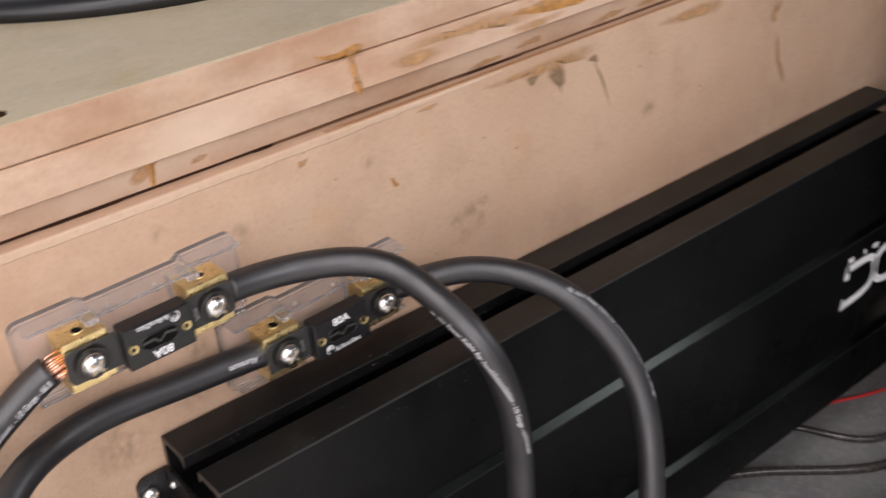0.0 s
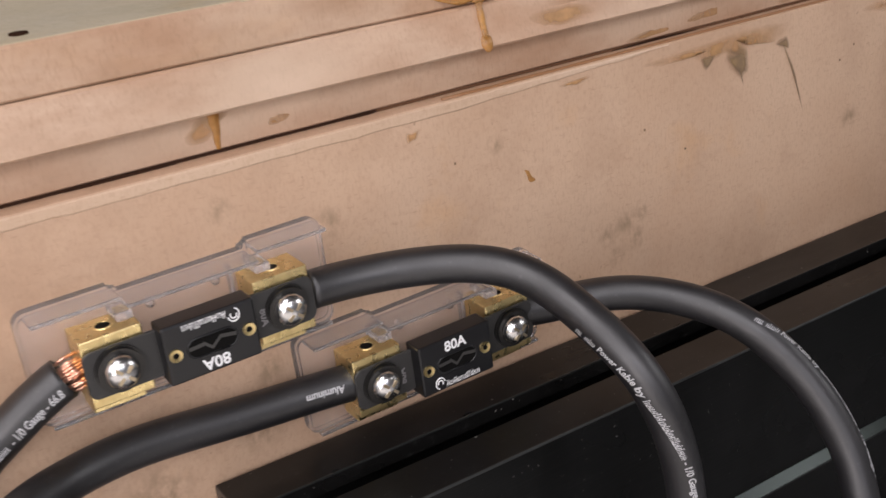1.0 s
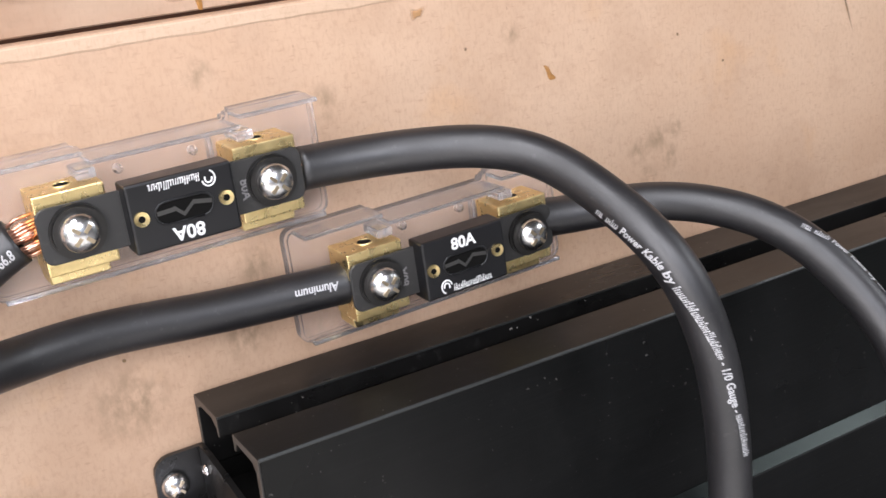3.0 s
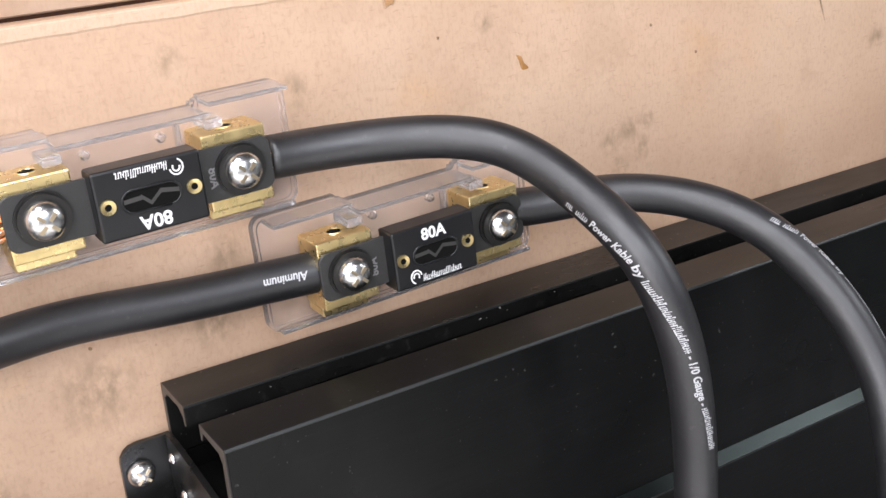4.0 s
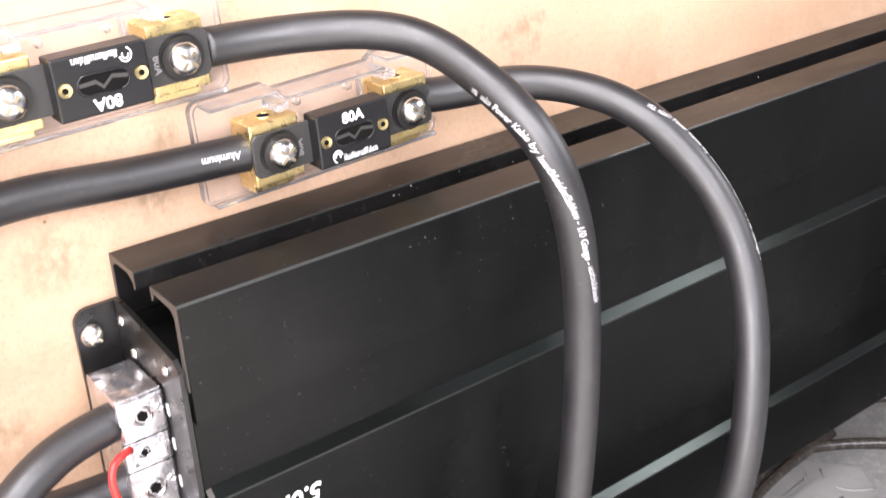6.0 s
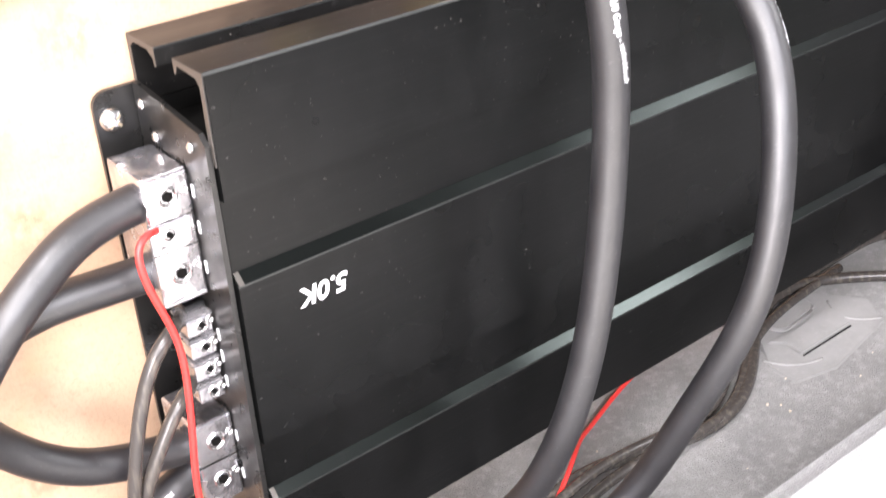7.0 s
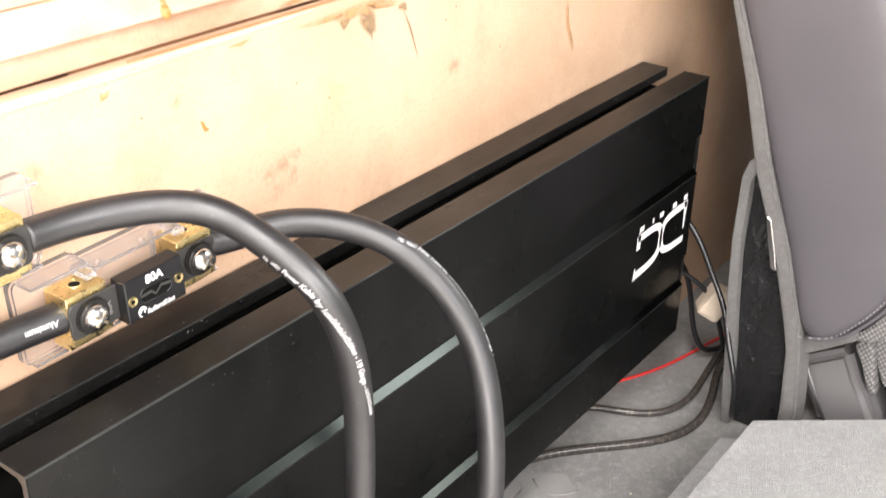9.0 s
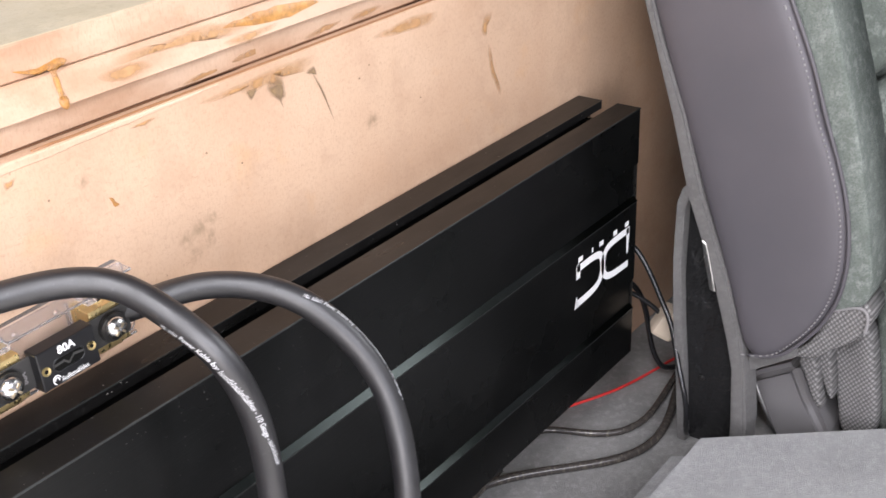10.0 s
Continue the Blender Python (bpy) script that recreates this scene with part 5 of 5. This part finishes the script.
seam_line = [Vector((SX - 0.0050, y, z)) for y, z in ((-0.1729, 0.1150), (-0.1960, 0.1190), (-0.2075, 0.1320), (-0.2246, 0.1535), (-0.2368, 0.1791), (-0.2413, 0.2049), (-0.2412, 0.2315), (-0.2360, 0.2630), (-0.2260, 0.2945), (-0.2140, 0.3220), (-0.2022, 0.3576), (-0.1905, 0.3842), (-0.168, 0.43), (-0.14, 0.485))]
part("seam_piping", tube(spline([q + Vector((0.0035, -0.0022, 0)) for q in seam_line], 90), 0.0016, 8), M_VINYL, seat, smooth=True)
st = bmesh.new()
st_pts = spline([q + Vector((0.0008, 0.0030, 0)) for q in seam_line], 161)
for i in range(0, 160, 2):
    tube([st_pts[i], st_pts[i].lerp(st_pts[i + 1], 0.7)], 0.0007, 5, st)
tagged(part("stitching", st, M_THREAD, seat, "pale stitched seam"), kind="stuff")
back_cloth = [(-0.130, 0.5), (-0.1352, 0.3816), (-0.160, 0.3241), (-0.180, 0.2612), (-0.195, 0.1568), (-0.220, 0.012), (-0.40, 0.012), (-0.46, 0.25), (-0.40, 0.5), (-0.25, 0.52)]
cushion(back_cloth, SX + 0.092, 0.004, 0.25, M_CLOTH, "cloth_panel", "green grey plush cloth panel")
band = [(-0.1504, 0.4724), (-0.1741, 0.4243), (-0.189, 0.3934), (-0.202, 0.356), (-0.2102, 0.3264), (-0.2173, 0.3041), (-0.2255, 0.2795), (-0.2319, 0.254), (-0.236, 0.2273), (-0.2373, 0.1991), (-0.2347, 0.1738), (-0.2491, 0.1794), (-0.2587, 0.1863), (-0.2611, 0.2062), (-0.2568, 0.2331), (-0.2517, 0.2568), (-0.2466, 0.28), (-0.2403, 0.3046), (-0.233, 0.3307), (-0.2191, 0.373), (-0.2101, 0.3994), (-0.1848, 0.4723)]
cushion(band, SX + 0.005, 0.003, 0.05, M_CLOTH, "cloth_band", "green grey plush border beside the stitched seam")
for pad in ([(-0.172, 0.47), (-0.1905, 0.3793), (-0.1984, 0.3536), (-0.2067, 0.3275), (-0.2328, 0.3474), (-0.2723, 0.3736), (-0.34, 0.400), (-0.36, 0.46), (-0.30, 0.51), (-0.22, 0.51)],
            [(-0.2074, 0.3200), (-0.2118, 0.3002), (-0.2244, 0.2642), (-0.2364, 0.2349), (-0.2479, 0.2472), (-0.2878, 0.2834), (-0.36, 0.320), (-0.38, 0.390), (-0.2733, 0.3661), (-0.2337, 0.3395)],
            [(-0.233, 0.2185), (-0.2414, 0.1738), (-0.2508, 0.1209), (-0.2676, 0.0192), (-0.3235, 0.012), (-0.40, 0.06), (-0.40, 0.29), (-0.2846, 0.2676), (-0.254, 0.2415)]):
    cushion(pad, SX + (0.072 if pad[0][1] > 0.3 else 0.086), 0.016, 0.06, M_CLOTH, "cloth_cushion", "padded green grey plush cushion")
strip = [(-0.069, 0.3965), (-0.077, 0.3972), (-0.0865, 0.3658), (-0.1094, 0.3077), (-0.1279, 0.2458), (-0.1529, 0.1829), (-0.169, 0.1277), (-0.1745, 0.100), (-0.1800, 0.0479), (-0.1800, 0.010), (-0.1660, 0.010), (-0.1665, 0.0426), (-0.163, 0.098), (-0.157, 0.1233), (-0.1405, 0.1789), (-0.1155, 0.2425), (-0.0985, 0.3054), (-0.0795, 0.3646)]
part("felt_edge", prism(strip, "x", SX - 0.006, SX + 0.02, 0.002), M_FELT, seat, "grey felt edging of the seat back")
part("felt_edge", prism([(-0.022, 0.53), (-0.0689, 0.3967), (-0.0769, 0.3974), (-0.032, 0.53)], "x", SX - 0.006, SX + 0.02, 0.002), M_FELT, seat, "grey felt edging of the seat back")
part("back_board", prism([(-0.030, 0.53), (-0.0745, 0.3945), (-0.0950, 0.3094), (-0.1100, 0.2547), (-0.1320, 0.1619), (-0.1560, 0.1046), (-0.1645, 0.0426), (-0.170, 0.012), (-0.30, 0.06), (-0.30, 0.30), (-0.15, 0.53)], "x", SX + 0.11, SX + 0.55), M_CLOTH, seat)
part("hinge_cover", prism([(-0.1125, 0.2500), (-0.1210, 0.2490), (-0.1480, 0.1650), (-0.1640, 0.1040), (-0.1690, 0.0426), (-0.1700, FLOOR), (-0.1240, FLOOR), (-0.1190, 0.0817), (-0.1120, 0.1600)], "x", SX + 0.006, SX + 0.014, 0.0015), M_HINGE, seat, "black plastic hinge cover")
loop = [(-0.1150, 0.2545), (-0.1085, 0.2470), (-0.1045, 0.2333), (-0.1040, 0.1800), (-0.1070, 0.1279), (-0.1130, 0.0700), (-0.1180, FLOOR), (-0.1260, FLOOR), (-0.1210, 0.0700), (-0.1150, 0.1279), (-0.1110, 0.1800), (-0.1115, 0.2300), (-0.1180, 0.2480)]
part("felt_edge", prism(loop, "x", SX - 0.002, SX + 0.016, 0.001), M_FELT, seat, "grey felt edging of the hinge cover")
# added dot in place of a bright reflection on the cover
for y, z in ((-0.1336, 0.0735),):
    part("rivet", lathe([(0.0026, 0), (0.0024, 0.0008), (0.0012, 0.0013), (0.0002, 0.0014)], (SX + 0.006, y, z), (-1, 0, 0), 14), M_WASHER, seat, "added steel dot standing for a bright speck")
part("latch", prism([(-0.1300, 0.2110), (-0.1350, 0.2075), (-0.1408, 0.1859), (-0.1455, 0.1665), (-0.1404, 0.1674), (-0.1337, 0.1940)], "x", SX - 0.008, SX - 0.003, 0.0008), M_NICKEL, seat, "bright metal latch")
part("recliner_rod", tube(spline([(SX + 0.016, -0.1700, 0.0900), (SX + 0.020, -0.1718, 0.0844), (SX + 0.020, -0.1764, 0.0742), (SX + 0.020, -0.1824, 0.0605), (SX + 0.020, -0.1936, 0.0386), (SX + 0.024, -0.2040, 0.015)], 24), 0.0016, 8), M_NICKEL, seat, "thin bright steel rod", smooth=True)
bm = prism([(-0.1588, 0.0617), (-0.1664, 0.0696), (-0.1993, 0.0912), (-0.213, 0.0637), (-0.2327, 0.0309), (-0.2400, FLOOR), (-0.1878, FLOOR), (-0.1661, 0.0445)], "x", SX + 0.042, SX + 0.090, 0.007, segs=3)
part("hinge_housing", bm, M_SEATPLASTIC, seat, "grey moulded plastic hinge housing")
flap = [(-0.2064, 0.1221), (-0.2194, 0.1382), (-0.2286, 0.1567), (-0.2335, 0.1714), (-0.2458, 0.1773), (-0.2568, 0.1843), (-0.2635, 0.1751), (-0.2611, 0.1605), (-0.2497, 0.1455), (-0.2376, 0.1362), (-0.2255, 0.1241), (-0.2144, 0.1207)]
cushion(flap, SX + 0.010, 0.004, 0.03, M_WOVEN, "woven_flap", "grey woven fabric flap under the seat edge")
part("flap_hem", tube(spline([(SX + 0.0055, y, z) for y, z in flap[3:8]], 30), 0.0013, 6), M_THREAD, seat, "pale stitched hem")
hem = [(-0.1627, 0.1056), (-0.1844, 0.1144), (-0.2074, 0.1299), (-0.2136, 0.1236), (-0.1989, 0.1119), (-0.1787, 0.0975), (-0.1706, 0.0935), (-0.1654, 0.0966)]
cushion(hem, SX + 0.008, 0.002, 0.02, M_FELT, "lower_hem", "felt hem turned under the vinyl panel")
for x, fold in ((0.034, [(-0.2058, 0.1047), (-0.2179, 0.1101), (-0.2249, 0.0819), (-0.2288, 0.0643), (-0.2228, 0.0665), (-0.2131, 0.0897)]),
                (0.044, [(-0.2183, 0.107), (-0.2264, 0.1099), (-0.2322, 0.0845), (-0.2332, 0.0681), (-0.2274, 0.0771), (-0.2219, 0.0918)])):
    cushion(fold, SX + x, 0.004, 0.02, M_WOVEN, "fabric_fold", "hanging fold of grey woven fabric")
tuck = [(-0.2215, 0.1046), (-0.236, 0.1162), (-0.2486, 0.1323), (-0.2589, 0.1025), (-0.2665, 0.0381), (-0.2421, 0.028), (-0.2319, 0.0646), (-0.2232, 0.0897)]
cushion(tuck, SX + 0.061, 0.006, 0.02, M_WOVEN, "woven_panel", "grey woven fabric panel tucked under the cushion")
